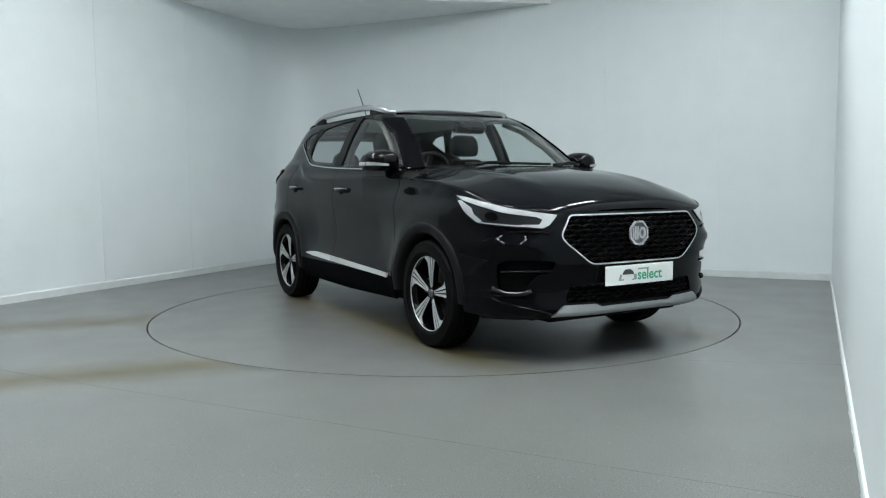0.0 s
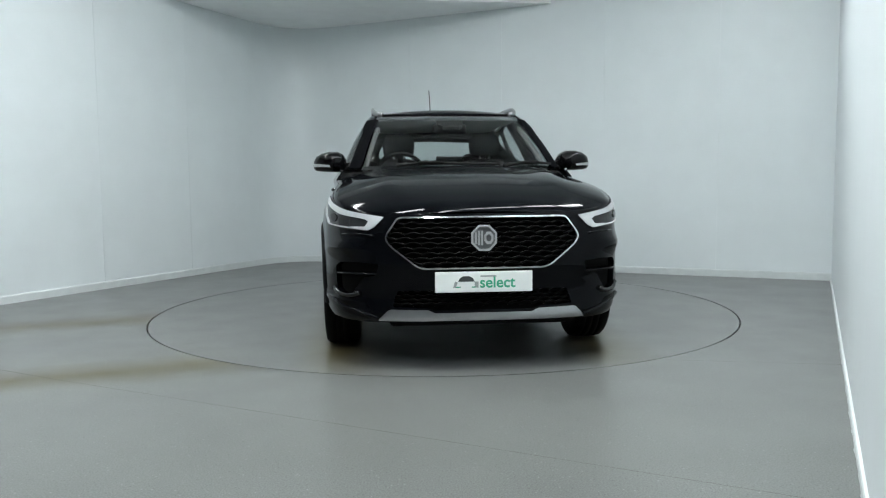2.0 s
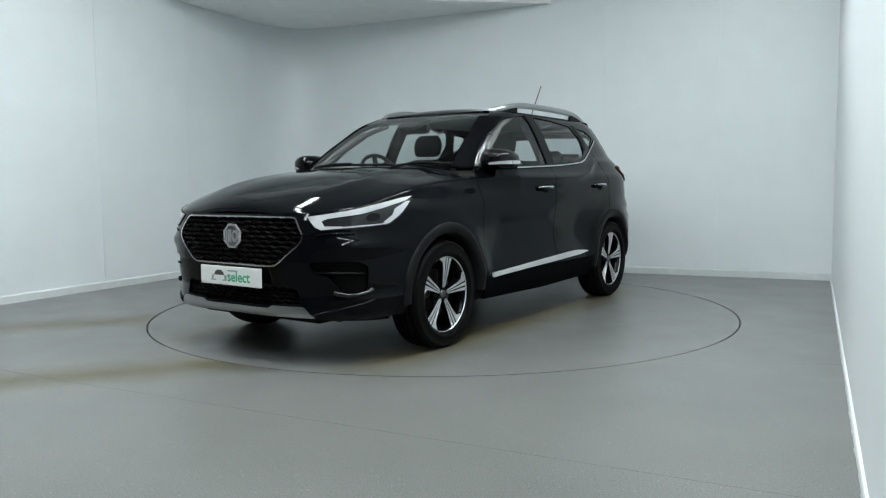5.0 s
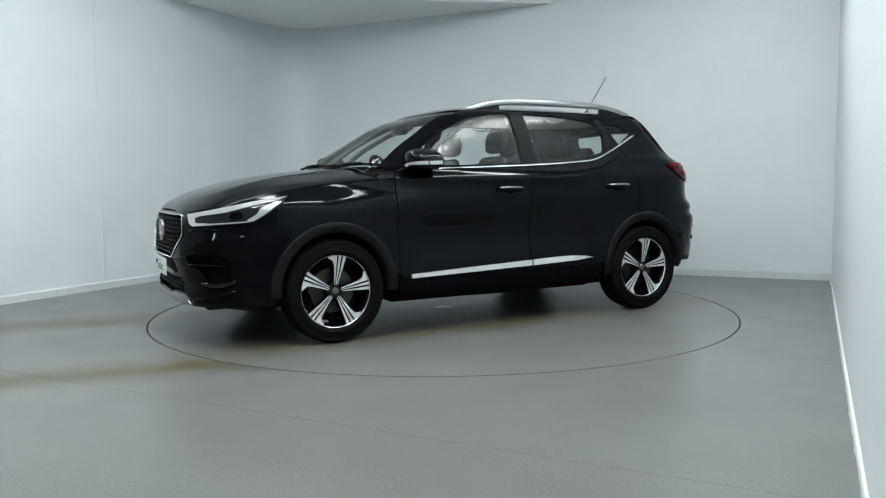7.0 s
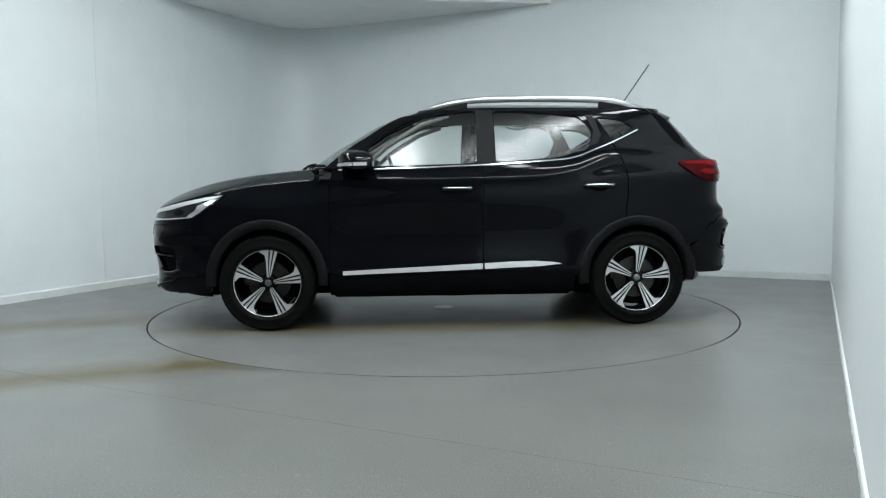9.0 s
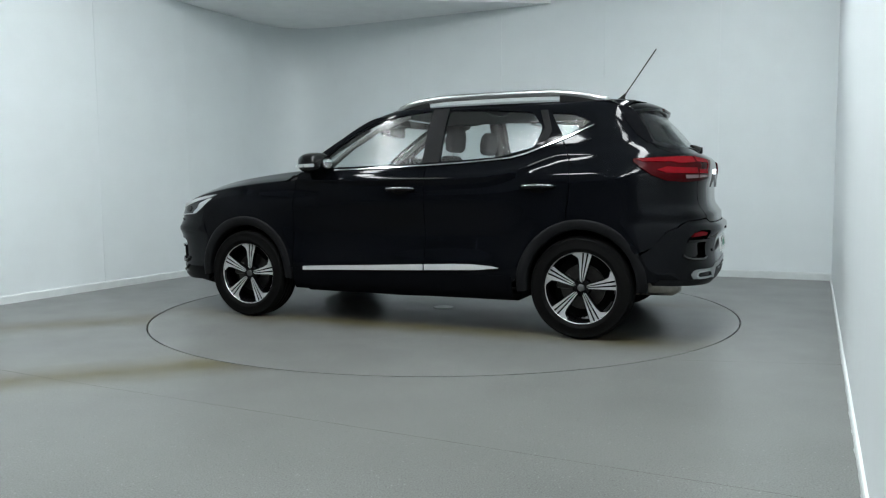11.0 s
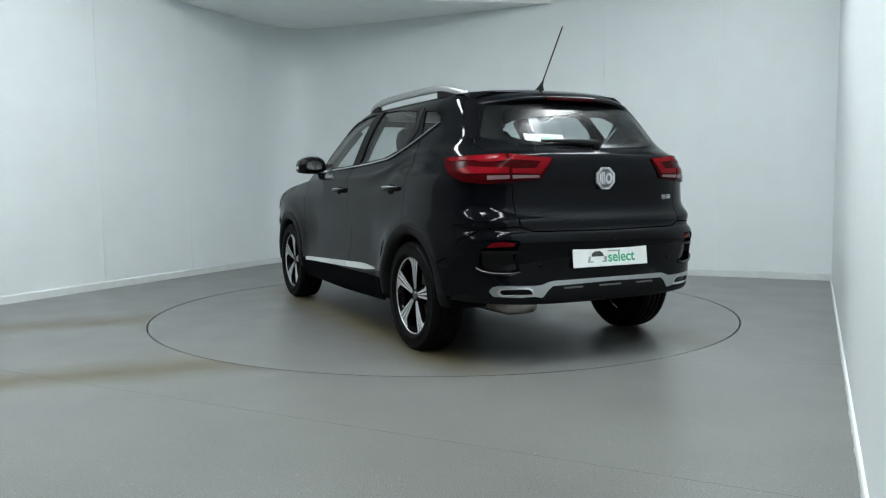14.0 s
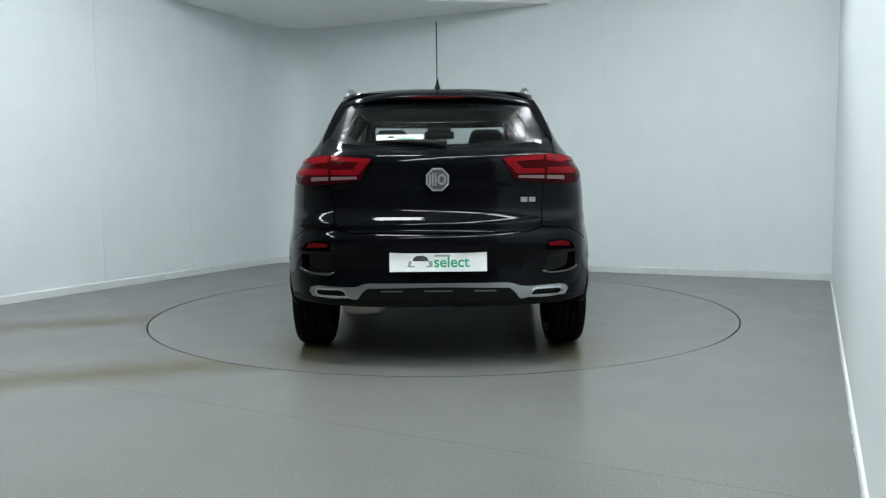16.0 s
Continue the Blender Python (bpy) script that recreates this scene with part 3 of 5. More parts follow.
def tube(name, path, radius, mat, parent, label="", k=10, flat=1.0, taper=False, up=(0, 0, 1)):
    """A rod along a smoothed path. flat squeezes it in height."""
    path = [Vector(p) for p in path]
    n = len(path)
    rows = []
    for i, p in enumerate(path):
        d = (path[min(i + 1, n - 1)] - path[max(i - 1, 0)]).normalized()
        s = d.cross(Vector(up)).normalized()
        u = s.cross(d).normalized()
        r = radius * (1 - 0.75 * i / (n - 1)) if taper else radius
        rows.append([p + s * (r * math.cos(2 * math.pi * j / k)) + u * (r * flat * math.sin(2 * math.pi * j / k)) for j in range(k)])
    bm = bmesh.new()
    vr = [[bm.verts.new(q) for q in row] for row in rows]
    for a, b in zip(vr, vr[1:]):
        for j in range(k):
            bm.faces.new((a[j], a[(j + 1) % k], b[(j + 1) % k], b[j]))
    bm.faces.new(vr[0])
    bm.faces.new(list(reversed(vr[-1])))
    bmesh.ops.recalc_face_normals(bm, faces=bm.faces)
    return part(name, bm, mat, parent, label, smooth=True)


def blob(name, rings, mat, parent, label="", k=20, power=2.6, axis="x"):
    """A rounded closed form: rings of (place along axis, centre a, centre b, half a, half b)."""
    bm = bmesh.new()
    rows = []
    for p, ca, cb, ha, hb in rings:
        row = []
        for j in range(k):
            t = 2 * math.pi * j / k
            c, s = math.cos(t), math.sin(t)
            a = ca + ha * math.copysign(abs(c) ** (2 / power), c)
            b = cb + hb * math.copysign(abs(s) ** (2 / power), s)
            row.append(bm.verts.new({"x": (p, a, b), "y": (a, p, b), "z": (a, b, p)}[axis]))
        rows.append(row)
    for a, b in zip(rows, rows[1:]):
        for j in range(k):
            bm.faces.new((a[j], a[(j + 1) % k], b[(j + 1) % k], b[j]))
    bm.faces.new(rows[0])
    bm.faces.new(list(reversed(rows[-1])))
    bmesh.ops.recalc_face_normals(bm, faces=bm.faces)
    return part(name, bm, mat, parent, label, smooth=True)


def arc(cx, cz, r, a0, a1, k=24):
    return [(cx + r * math.cos(radians(a0 + (a1 - a0) * i / k)), cz + r * math.sin(radians(a0 + (a1 - a0) * i / k))) for i in range(k + 1)]


def conv(pts, fn):
    return [(fn(x, z), z) for x, z in pts]


def densify(pts, step=0.05, closed=True):
    return resample(pts, step) if closed else resample(pts, step)[:-1]


def tail_conv(pts):
    return [(tail_y(y, z), z) for y, z in pts]


car = new("car")
tagged(car, "black compact crossover car with chrome-framed grille standing on the turntable", "car")
BOTH = (False, True)
ARCH_R = 0.374
GAP = 0.0025

# -- bonnet
xs = np.concatenate([np.linspace(0.97, 1.8, 26), 1.8 + (2.147 - 1.8) * np.sin(np.linspace(0, math.pi / 2, 22)[1:])])
BONNET_Z = curve([(2.15, 0.850), (2.137, 0.874), (2.112, 0.899), (2.06, 0.928), (1.97, 0.966), (1.85, 1.004), (1.75, 1.030), (1.575, 1.066), (1.326, 1.100), (1.117, 1.122), (0.97, 1.132)])
q = np.linspace(-1, 1, 49)
ye = half(xs, HOOD_EDGE_Z(xs)) + detail(xs, HOOD_EDGE_Z(xs)) - GAP
ze, zc = HOOD_EDGE_Z(xs), BONNET_Z(xs)
bulge = 0.010 * np.exp(-((np.abs(q) - 0.62) / 0.10) ** 2)
Z = zc[:, None] - (zc - ze)[:, None] * (np.abs(q)[None] ** 3.1) + bulge[None] * np.clip((2.05 - xs) / 0.3, 0, 1)[:, None]
P = np.stack([np.repeat(xs[:, None], len(q), 1), ye[:, None] * q[None], Z], -1)
P = np.concatenate([P[:, :1] - (0, 0, 0.03), P, P[:, -1:] - (0, 0, 0.03)], 1)
bonnet = grid_mesh("bonnet", P, M_PAINT, car, "glossy black bonnet with soft ridges")

# -- scuttle under the wipers
us = np.linspace(-1, 1, 41)
yy = us * 0.80
front = np.stack([0.985 - 0.06 * us ** 2, yy, 1.122 - 0.075 * np.abs(us) ** 3], -1)
zz = np.full_like(us, 1.105)
back_x = X0G + (SCREEN_X(zz) - X0G) * (1 - np.clip(np.abs(yy) / HALF_W(zz), 0, 0.999) ** NG) ** (1 / NG) - 0.03
back = np.stack([np.minimum(back_x, front[:, 0] - 0.02), yy, zz - 0.02 * np.abs(us) ** 3], -1)
grid_mesh("scuttle", np.stack([front - (0, 0, 0.03), front + (0, 0, -0.004), (front + back) / 2 - (0, 0, 0.012), back]), M_MATT, car, "matt black scuttle below the windscreen")

# -- front wings, doors, rear quarters, sills
wing = [(0.862, 0.40)] + [(0.862, z) for z in (0.6, 0.8, 0.95)] + [(0.862, 1.040)] + [(x, float(HOOD_EDGE_Z(x)) - GAP) for x in (1.0, 1.15, 1.3, 1.45, 1.58, 1.66, 1.72)] + [(1.72, 0.80), (1.70, 0.70), (1.659, 0.602), (1.628, 0.545)]
wing += [p for p in arc(WHEEL_X, ARCH_Z, ARCH_R, 33, 172, 30)]
front_door = [(0.857, 0.36), (0.857, 0.7), (0.855, 1.04), (0.84, 1.098), (0.634, 1.104), (0.2, 1.117), (-0.2, 1.130), (-0.2, 0.7), (-0.2, 0.36)]
rear_door = [(-0.206, 0.36), (-0.206, 0.7), (-0.206, 1.130), (-0.622, 1.153), (-0.80, 1.168), (-0.92, 1.20), (-1.10, 1.270), (-1.135, 1.282), (-1.180, 1.20), (-1.207, 1.118), (-1.216, 1.028), (-1.213, 0.90), (-1.200, 0.83)]
rear_door += arc(-WHEEL_X, ARCH_Z, ARCH_R + 0.03, 77, 12, 20) + [(-0.85, 0.36)]
quarter = [(-1.145, 1.290), (-1.33, 1.378), (-1.30, 1.45), (-1.24, 1.545), (-1.40, 1.545), (-1.56, 1.545)]
quarter = conv(quarter, tail_x) + [(tail_y(0.555, 1.50), 1.50), (tail_y(0.60, 1.40), 1.40), (tail_y(0.645, 1.30), 1.30), (tail_y(0.665, 1.22), 1.22), (tail_y(0.64, 1.165), 1.165), (tail_y(0.60, 1.10), 1.10), (tail_y(0.575, 1.0), 1.0), (tail_y(0.565, 0.85), 0.85), (tail_y(0.56, 0.775), 0.775)]
quarter += conv([(-1.93, 0.765), (-1.80, 0.70), (-1.72, 0.60)], tail_x)
quarter += conv(arc(-WHEEL_X, ARCH_Z, ARCH_R, 148, 76, 24) + [(-1.206, 0.83), (-1.219, 0.90), (-1.222, 1.028), (-1.213, 1.118), (-1.186, 1.20)], tail_x)
sill = [(0.86, 0.245), (0.86, 0.395), (-0.2, 0.395), (-0.84, 0.395), (-0.84, 0.245), (0, 0.225)]
window_front = rounded([(0.76, 1.124), (0.655, 1.215), (0.452, 1.362), (0.195, 1.477), (0.0, 1.508), (-0.170, 1.524), (-0.165, 1.146)], 0.02, 3)
window_rear = rounded([(-0.30, 1.154), (-0.72, 1.180), (-0.96, 1.242), (-1.0, 1.37), (-0.915, 1.480), (-0.6, 1.511), (-0.30, 1.523)], 0.03, 3)
window_quarter = rounded([(-1.045, 1.470), (-1.20, 1.455), (-1.315, 1.402), (-1.150, 1.298)], 0.02, 3)
frame_out = [(0.86, 1.112), (0.634, 1.112), (0.2, 1.121), (-0.2, 1.136), (-0.622, 1.160), (-0.80, 1.174), (-0.92, 1.206), (-1.10, 1.276), (-1.33, 1.384), (-1.30, 1.45), (-1.24, 1.545), (-0.8, 1.548), (-0.3, 1.548), (-0.05, 1.545)]
frame_out = conv(frame_out, top_x) + [(top_y(0.541, 1.535), 1.535), (top_y(0.566, 1.49), 1.49), (top_y(0.603, 1.40), 1.40), (top_y(0.638, 1.30), 1.30), (top_y(0.667, 1.20), 1.20), (top_y(0.692, 1.112), 1.112)]

for mir in BOTH:
    sheet("front_wing", wing, side_pos, M_PAINT, car, 0.02, mirror=mir)
    d1 = sheet("front_door", front_door, side_pos, M_PAINT, car, 0.02, mirror=mir)
    d2 = sheet("rear_door", rear_door, side_pos, M_PAINT, car, 0.015, mirror=mir)
    sheet("rear_quarter", quarter, tail_pos, M_PAINT, car, 0.022, mirror=mir)
    sheet("sill_cladding", sill, side_pos, M_SATIN_BLACK, car, 0.05, off=0.004, mirror=mir, label="grained dark plastic sill cladding")
    surround = sheet("window_surround", frame_out, top_pos, M_PAINT, car, 0.035, holes=[conv(w, top_x) for w in (window_front, window_rear, window_quarter)], mirror=mir)
    for nm, w, mt in (("window_pane", window_front, M_GLASS_CLEAR), ("window_pane", window_rear, M_GLASS_SIDE), ("window_pane", window_quarter, M_GLASS_CLEAR)):
        g = sheet(nm, conv(w, top_x), top_pos, mt, surround, 0.06, off=-0.006, depth=0, mirror=mir, label="clear side window glass")
        g.visible_shadow = False
    pill = [(-0.170, 1.146), (-0.174, 1.532), (-0.294, 1.532), (-0.294, 1.152)]
    sheet("pillar_trim", conv(pill, top_x), top_pos, M_CLAD, surround, 0.05, off=0.004, depth=0.006, mirror=mir, label="satin black centre pillar trim")
    pill = [(-0.975, 1.265), (-1.035, 1.285), (-1.065, 1.345), (-1.015, 1.49), (-0.965, 1.49), (-1.012, 1.37)]
    sheet("pillar_trim", conv(pill, top_x), top_pos, M_CLAD, surround, 0.05, off=0.004, depth=0.006, mirror=mir, label="satin black pillar trim")
    # made-up satin cover over the body-coloured windscreen pillar, mutes lamp streaks
    front_pillar_cover = conv([(0.80, 1.117), (0.775, 1.117), (0.748, 1.142), (0.640, 1.240), (0.452, 1.379), (0.195, 1.492)], top_x) + [(top_y(0.528, 1.49), 1.49), (top_y(0.565, 1.40), 1.40), (top_y(0.600, 1.30), 1.30), (top_y(0.632, 1.20), 1.20), (top_y(0.656, 1.130), 1.130), (top_y(0.664, 1.117), 1.117)]
    sheet("pillar_trim", front_pillar_cover, top_pos, M_SATIN_BLACK, surround, 0.035, off=0.003, depth=0.004, mirror=mir, label="satin black cover added over the windscreen pillar to mute highlights")
    # chrome line below the windows
    line = [(0.80, 1.106), (0.634, 1.108), (0.2, 1.120), (-0.2, 1.134), (-0.45, 1.146), (-0.66, 1.161), (-0.80, 1.172), (-0.90, 1.196), (-1.0, 1.235), (-1.10, 1.274), (-1.22, 1.326), (-1.335, 1.380)]
    low = [(x, z - 0.008) for x, z in line]
    sheet("chrome_strip", line + low[::-1], side_pos, M_CHROME, surround, 0.03, off=0.010, depth=0.018, mirror=mir, label="bright chrome window line")
    # made-up satin sheet over the rear pillar corner, dulls the streaks beside the glass
    rear_pillar_cover = tail_conv([(0.640, 1.262), (0.584, 1.385), (0.545, 1.465), (0.548, 1.497)]) + conv([(-1.47, 1.50), (-1.53, 1.40), (-1.60, 1.31), (-1.68, 1.25)], tail_x)
    sheet("pillar_trim", rear_pillar_cover, tail_pos, M_SATIN_BLACK, surround, 0.03, off=0.003, depth=0.004, mirror=mir, label="satin black cover added beside the rear window to mute highlights")
    # bright strips at the foot of the doors
    sheet("side_strip", [(0.772, 0.384), (-0.196, 0.413), (-0.196, 0.452), (0.772, 0.410)], side_pos, M_STRIP, d1, 0.03, off=0.016, depth=0.018, mirror=mir, label="bright metal door strip")
    sheet("side_strip", [(-0.210, 0.4135), (-0.60, 0.428), (-0.752, 0.444), (-0.70, 0.455), (-0.55, 0.464), (-0.40, 0.461), (-0.210, 0.4525)], side_pos, M_STRIP, d2, 0.03, off=0.016, depth=0.018, mirror=mir, label="bright metal door strip")
    # wheel arch cladding
    for cx, a0, a1 in ((WHEEL_X, -6, 186), (-WHEEL_X, -8, 186)):
        rows = []
        for i in range(61):
            a = radians(a0 + (a1 - a0) * i / 60)
            row = []
            for r, o in ((ARCH_R - 0.025, -0.06), (ARCH_R - 0.022, 0.004), (ARCH_R - 0.014, 0.010), (ARCH_R + 0.010, 0.013), (ARCH_R + 0.034, 0.012), (ARCH_R + 0.044, 0.007), (ARCH_R + 0.046, -0.01)):
                x, z = cx + r * math.cos(a), ARCH_Z + r * math.sin(a)
                y = float(half(np.array(x), np.array(max(z, 0.3))) + detail(np.array(x), np.array(max(z, 0.3)))) + o
                row.append((x, -y if mir else y, z))
            rows.append(row)
        P = np.array(rows)
        if mir:
            P = P[:, ::-1]
        grid_mesh("arch_cladding", P, M_CLAD, car, "grained dark plastic wheel arch trim")
    # dark wheel housings
    for cx in (WHEEL_X, -WHEEL_X):
        rows = []
        for i in range(33):
            a = radians(-10 + 200 * i / 32)
            rows.append([(cx + 0.366 * math.cos(a), (-1 if mir else 1) * y, ARCH_Z + 0.366 * math.sin(a)) for y in (0.80, 0.58, 0.52)])
        rows = np.array(rows)
        bm = bmesh.new()
        grid = [[bm.verts.new(p) for p in row] for row in rows]
        for a, b in zip(grid, grid[1:]):
            for j in range(2):
                bm.faces.new((a[j], a[j + 1], b[j + 1], b[j]))
        bm.faces.new([r[-1] for r in grid])
        part("wheel_housing", bm, M_DARK, car, "matt black wheel arch liner", smooth=False)

# -- nose: bumper skin with openings
grille = [(0.425, 0.826), (0.455, 0.822), (0.515, 0.735), (0.517, 0.712), (0.495, 0.680), (0.36, 0.573), (0.325, 0.560)]
grille_all = grille + [(-y, z) for y, z in grille[::-1]]
lower_grille = [(0.455, 0.438), (0.475, 0.40), (0.485, 0.352), (0.30, 0.345), (0.27, 0.332)]
lower_all = lower_grille + [(-y, z) for y, z in lower_grille[::-1]]
vent = [(0.555, 0.582), (0.66, 0.590), (0.765, 0.585), (0.792, 0.56), (0.785, 0.43), (0.735, 0.405), (0.70, 0.415), (0.640, 0.508), (0.575, 0.520)]


def nose_conv(pts):
    return [(nose_y(y, z), z) for y, z in pts]


joint = [(1.716, 0.935), (1.716, 0.80), (1.696, 0.70), (1.655, 0.60), (1.624, 0.54), (1.655, 0.45), (1.672, 0.30)]
edge_l = [(nose_x(x, z), z) for x, z in joint]
top_l = [(nose_x(x, float(HOOD_EDGE_Z(x)) - GAP), float(HOOD_EDGE_Z(x)) - GAP) for x in (2.146, 2.13, 2.10, 2.05, 1.98, 1.9, 1.82, 1.76)]
skin = [(0.0, 0.845)] + top_l + edge_l[:]
skin_low = [(nose_x(1.68, 0.27), 0.27), (nose_y(0.70, 0.262), 0.262), (nose_y(0.55, 0.262), 0.262)]
half_skin = skin + skin_low
outline = half_skin + [(-a, b) for a, b in half_skin[::-1] if a > 0]
front_bumper = sheet("front_bumper", outline, nose_pos, M_PAINT, car, 0.024, holes=[rounded(nose_conv(grille_all), 0.02, 3), rounded(nose_conv(lower_all), 0.01, 3), rounded(nose_conv(vent), 0.015, 3), rounded([(-a, b) for a, b in nose_conv(vent)], 0.015, 3)], depth=0.05)


def grown(pts, d):
    """Outline pushed outwards by d."""
    n = len(pts)
    c = Vector((sum(p[0] for p in pts) / n, sum(p[1] for p in pts) / n))
    area = sum(pts[i][0] * pts[(i + 1) % n][1] - pts[(i + 1) % n][0] * pts[i][1] for i in range(n))
    sg = 1 if area > 0 else -1
    out = []
    for i in range(n):
        a, p, b = Vector(pts[i - 1]), Vector(pts[i]), Vector(pts[(i + 1) % n])
        n1 = Vector(((p - a).y, -(p - a).x)).normalized() * sg
        n2 = Vector(((b - p).y, -(b - p).x)).normalized() * sg
        m = (n1 + n2).normalized()
        out.append(tuple(p + m * (d / max(0.5, m.dot(n1)))))
    return out


# grille: dark backing, rows of wavy slats, chrome frame
grille_part = sheet("grille", nose_conv(grown(grille_all, 0.01)), nose_pos, M_DARK, car, 0.05, off=-0.035, depth=0.0, label="black mesh grille in a chrome frame")
go = rounded(nose_conv(grown(grille_all, 0.005)), 0.02, 3)
gi = rounded(nose_conv(grown(grille_all, -0.003)), 0.02, 3)
sheet("grille_frame", go, nose_pos, M_CHROME, grille_part, 0.03, off=0.005, depth=0.03, holes=[gi], label="polished chrome grille surround")
bm = bmesh.new()
k = 8
rows = []
for i in range(k + 1):
    t = i / k
    z = 0.0105 * math.sin(math.pi * t) ** 1.2
    x = -0.044 + 0.088 * t
    rows.append([bm.verts.new(p) for p in ((0.006, x, z - 0.0045), (0.010, x, z + 0.001), (0.004, x, z + 0.006), (-0.02, x, z + 0.004), (-0.02, x, z - 0.004))])
for a, b in zip(rows, rows[1:]):
    for j in range(5):
        bm.faces.new((a[j], b[j], b[(j + 1) % 5], a[(j + 1) % 5]))
bmesh.ops.recalc_face_normals(bm, faces=bm.faces)
slat_mesh = bpy.data.meshes.new("slat")
bm.to_mesh(slat_mesh)
bm.free()
slat_mesh.shade_smooth()
slat_mesh.materials.append(M_SLAT)


def place_slats(poly, parent, rows, dy, mesh, depth, skip=None):
    pl = [(y, z) for y, z in poly]
    for r, z in enumerate(rows):
        y0 = -0.55 + (dy / 2 if r % 2 else 0)
        while y0 < 0.56:
            if inside(pl, np.array([[y0 - dy * 0.42, z], [y0 + dy * 0.42, z]])).any() and not (skip and skip(y0, z)):
                yc = float(np.clip(y0, -0.6, 0.6))
                X = nose_pos(np.array([nose_y(yc, z), nose_y(yc + 0.01, z)]), np.array([z, z]))
                d = X[1] - X[0]
                ang = math.atan2(d[1], d[0]) - math.pi / 2
                s = new("slat", mesh)
                s.parent = parent
                s.matrix_basis = Matrix.Translation((X[0][0] - depth, X[0][1], z)) @ Matrix.Rotation(ang, 4, "Z")
            y0 += dy


place_slats(grown(grille_all, -0.006), grille_part, [0.578 + 0.0265 * i for i in range(10)], 0.088, slat_mesh, 0.018, skip=lambda y, z: abs(y) < 0.05 and abs(z - 0.715) < 0.07)
lower_part = sheet("lower_grille", nose_conv(grown(lower_all, 0.01)), nose_pos, M_DARK, car, 0.05, off=-0.045, depth=0, label="black mesh lower air intake")
place_slats(grown(lower_all, -0.004), lower_part, [0.355 + 0.0215 * i for i in range(4)], 0.066, slat_mesh, 0.025)


def octagon(r, sx=1.0):
    return [(r * sx * math.cos(radians(22.5 + 45 * i)), r * math.sin(radians(22.5 + 45 * i))) for i in range(8)]


def badge(name, m, r, parent):
    """A bright octagonal badge of plain shapes: a rim, a dark field, three strokes and a ring."""
    def plate(poly, z0, z1, inner=None):
        bm = bmesh.new()
        if inner is None:
            prism(bm, poly, z0, z1)
        else:
            a = [[bm.verts.new((*p, z)) for p in pl] for pl, z in ((poly, z0), (poly, z1), (inner, z1), (inner, z0))]
            for u, v in zip(a, a[1:]):
                for i in range(8):
                    bm.faces.new((u[i], u[(i + 1) % 8], v[(i + 1) % 8], v[i]))
        for v in bm.verts:
            v.co = m @ v.co
        bmesh.ops.recalc_face_normals(bm, faces=bm.faces)
        return bm
    b = part(name, plate(octagon(r * 0.95), 0, 0.006), M_GREY_FIELD, parent, "chrome octagonal badge")
    part("badge_rim", plate(octagon(r), 0, 0.013, octagon(r * 0.84)), M_BADGE, b)
    for x0, x1, top in ((-0.66, -0.52, 0.42), (-0.44, -0.30, 0.52), (-0.22, -0.08, 0.52)):
        part("badge_bar", plate([(x0 * r, -top * r), (x1 * r, -top * r), (x1 * r, top * r), (x0 * r, top * r)], 0.005, 0.012), M_BADGE, b)
    ring_out, ring_in = [[(0.34 * r + x, y * 1.35) for x, y in octagon(r * q)] for q in (0.36, 0.20)]
    part("badge_ring", plate(ring_out, 0.005, 0.012, ring_in), M_BADGE, b)
    return b


# the badges face outwards: local x to the viewer's right, local y up
badge("front_badge", Matrix.Translation((2.192, 0.0, 0.718)) @ Matrix(((0, 0, 1, 0), (1, 0, 0, 0), (0, 1, 0, 0), (0, 0, 0, 1))), 0.074, car)
badge("rear_badge", Matrix.Translation((-2.032, 0.0, 1.028)) @ Matrix(((0, 0, -1, 0), (-1, 0, 0, 0), (0, 1, 0, 0), (0, 0, 0, 1))), 0.067, car)


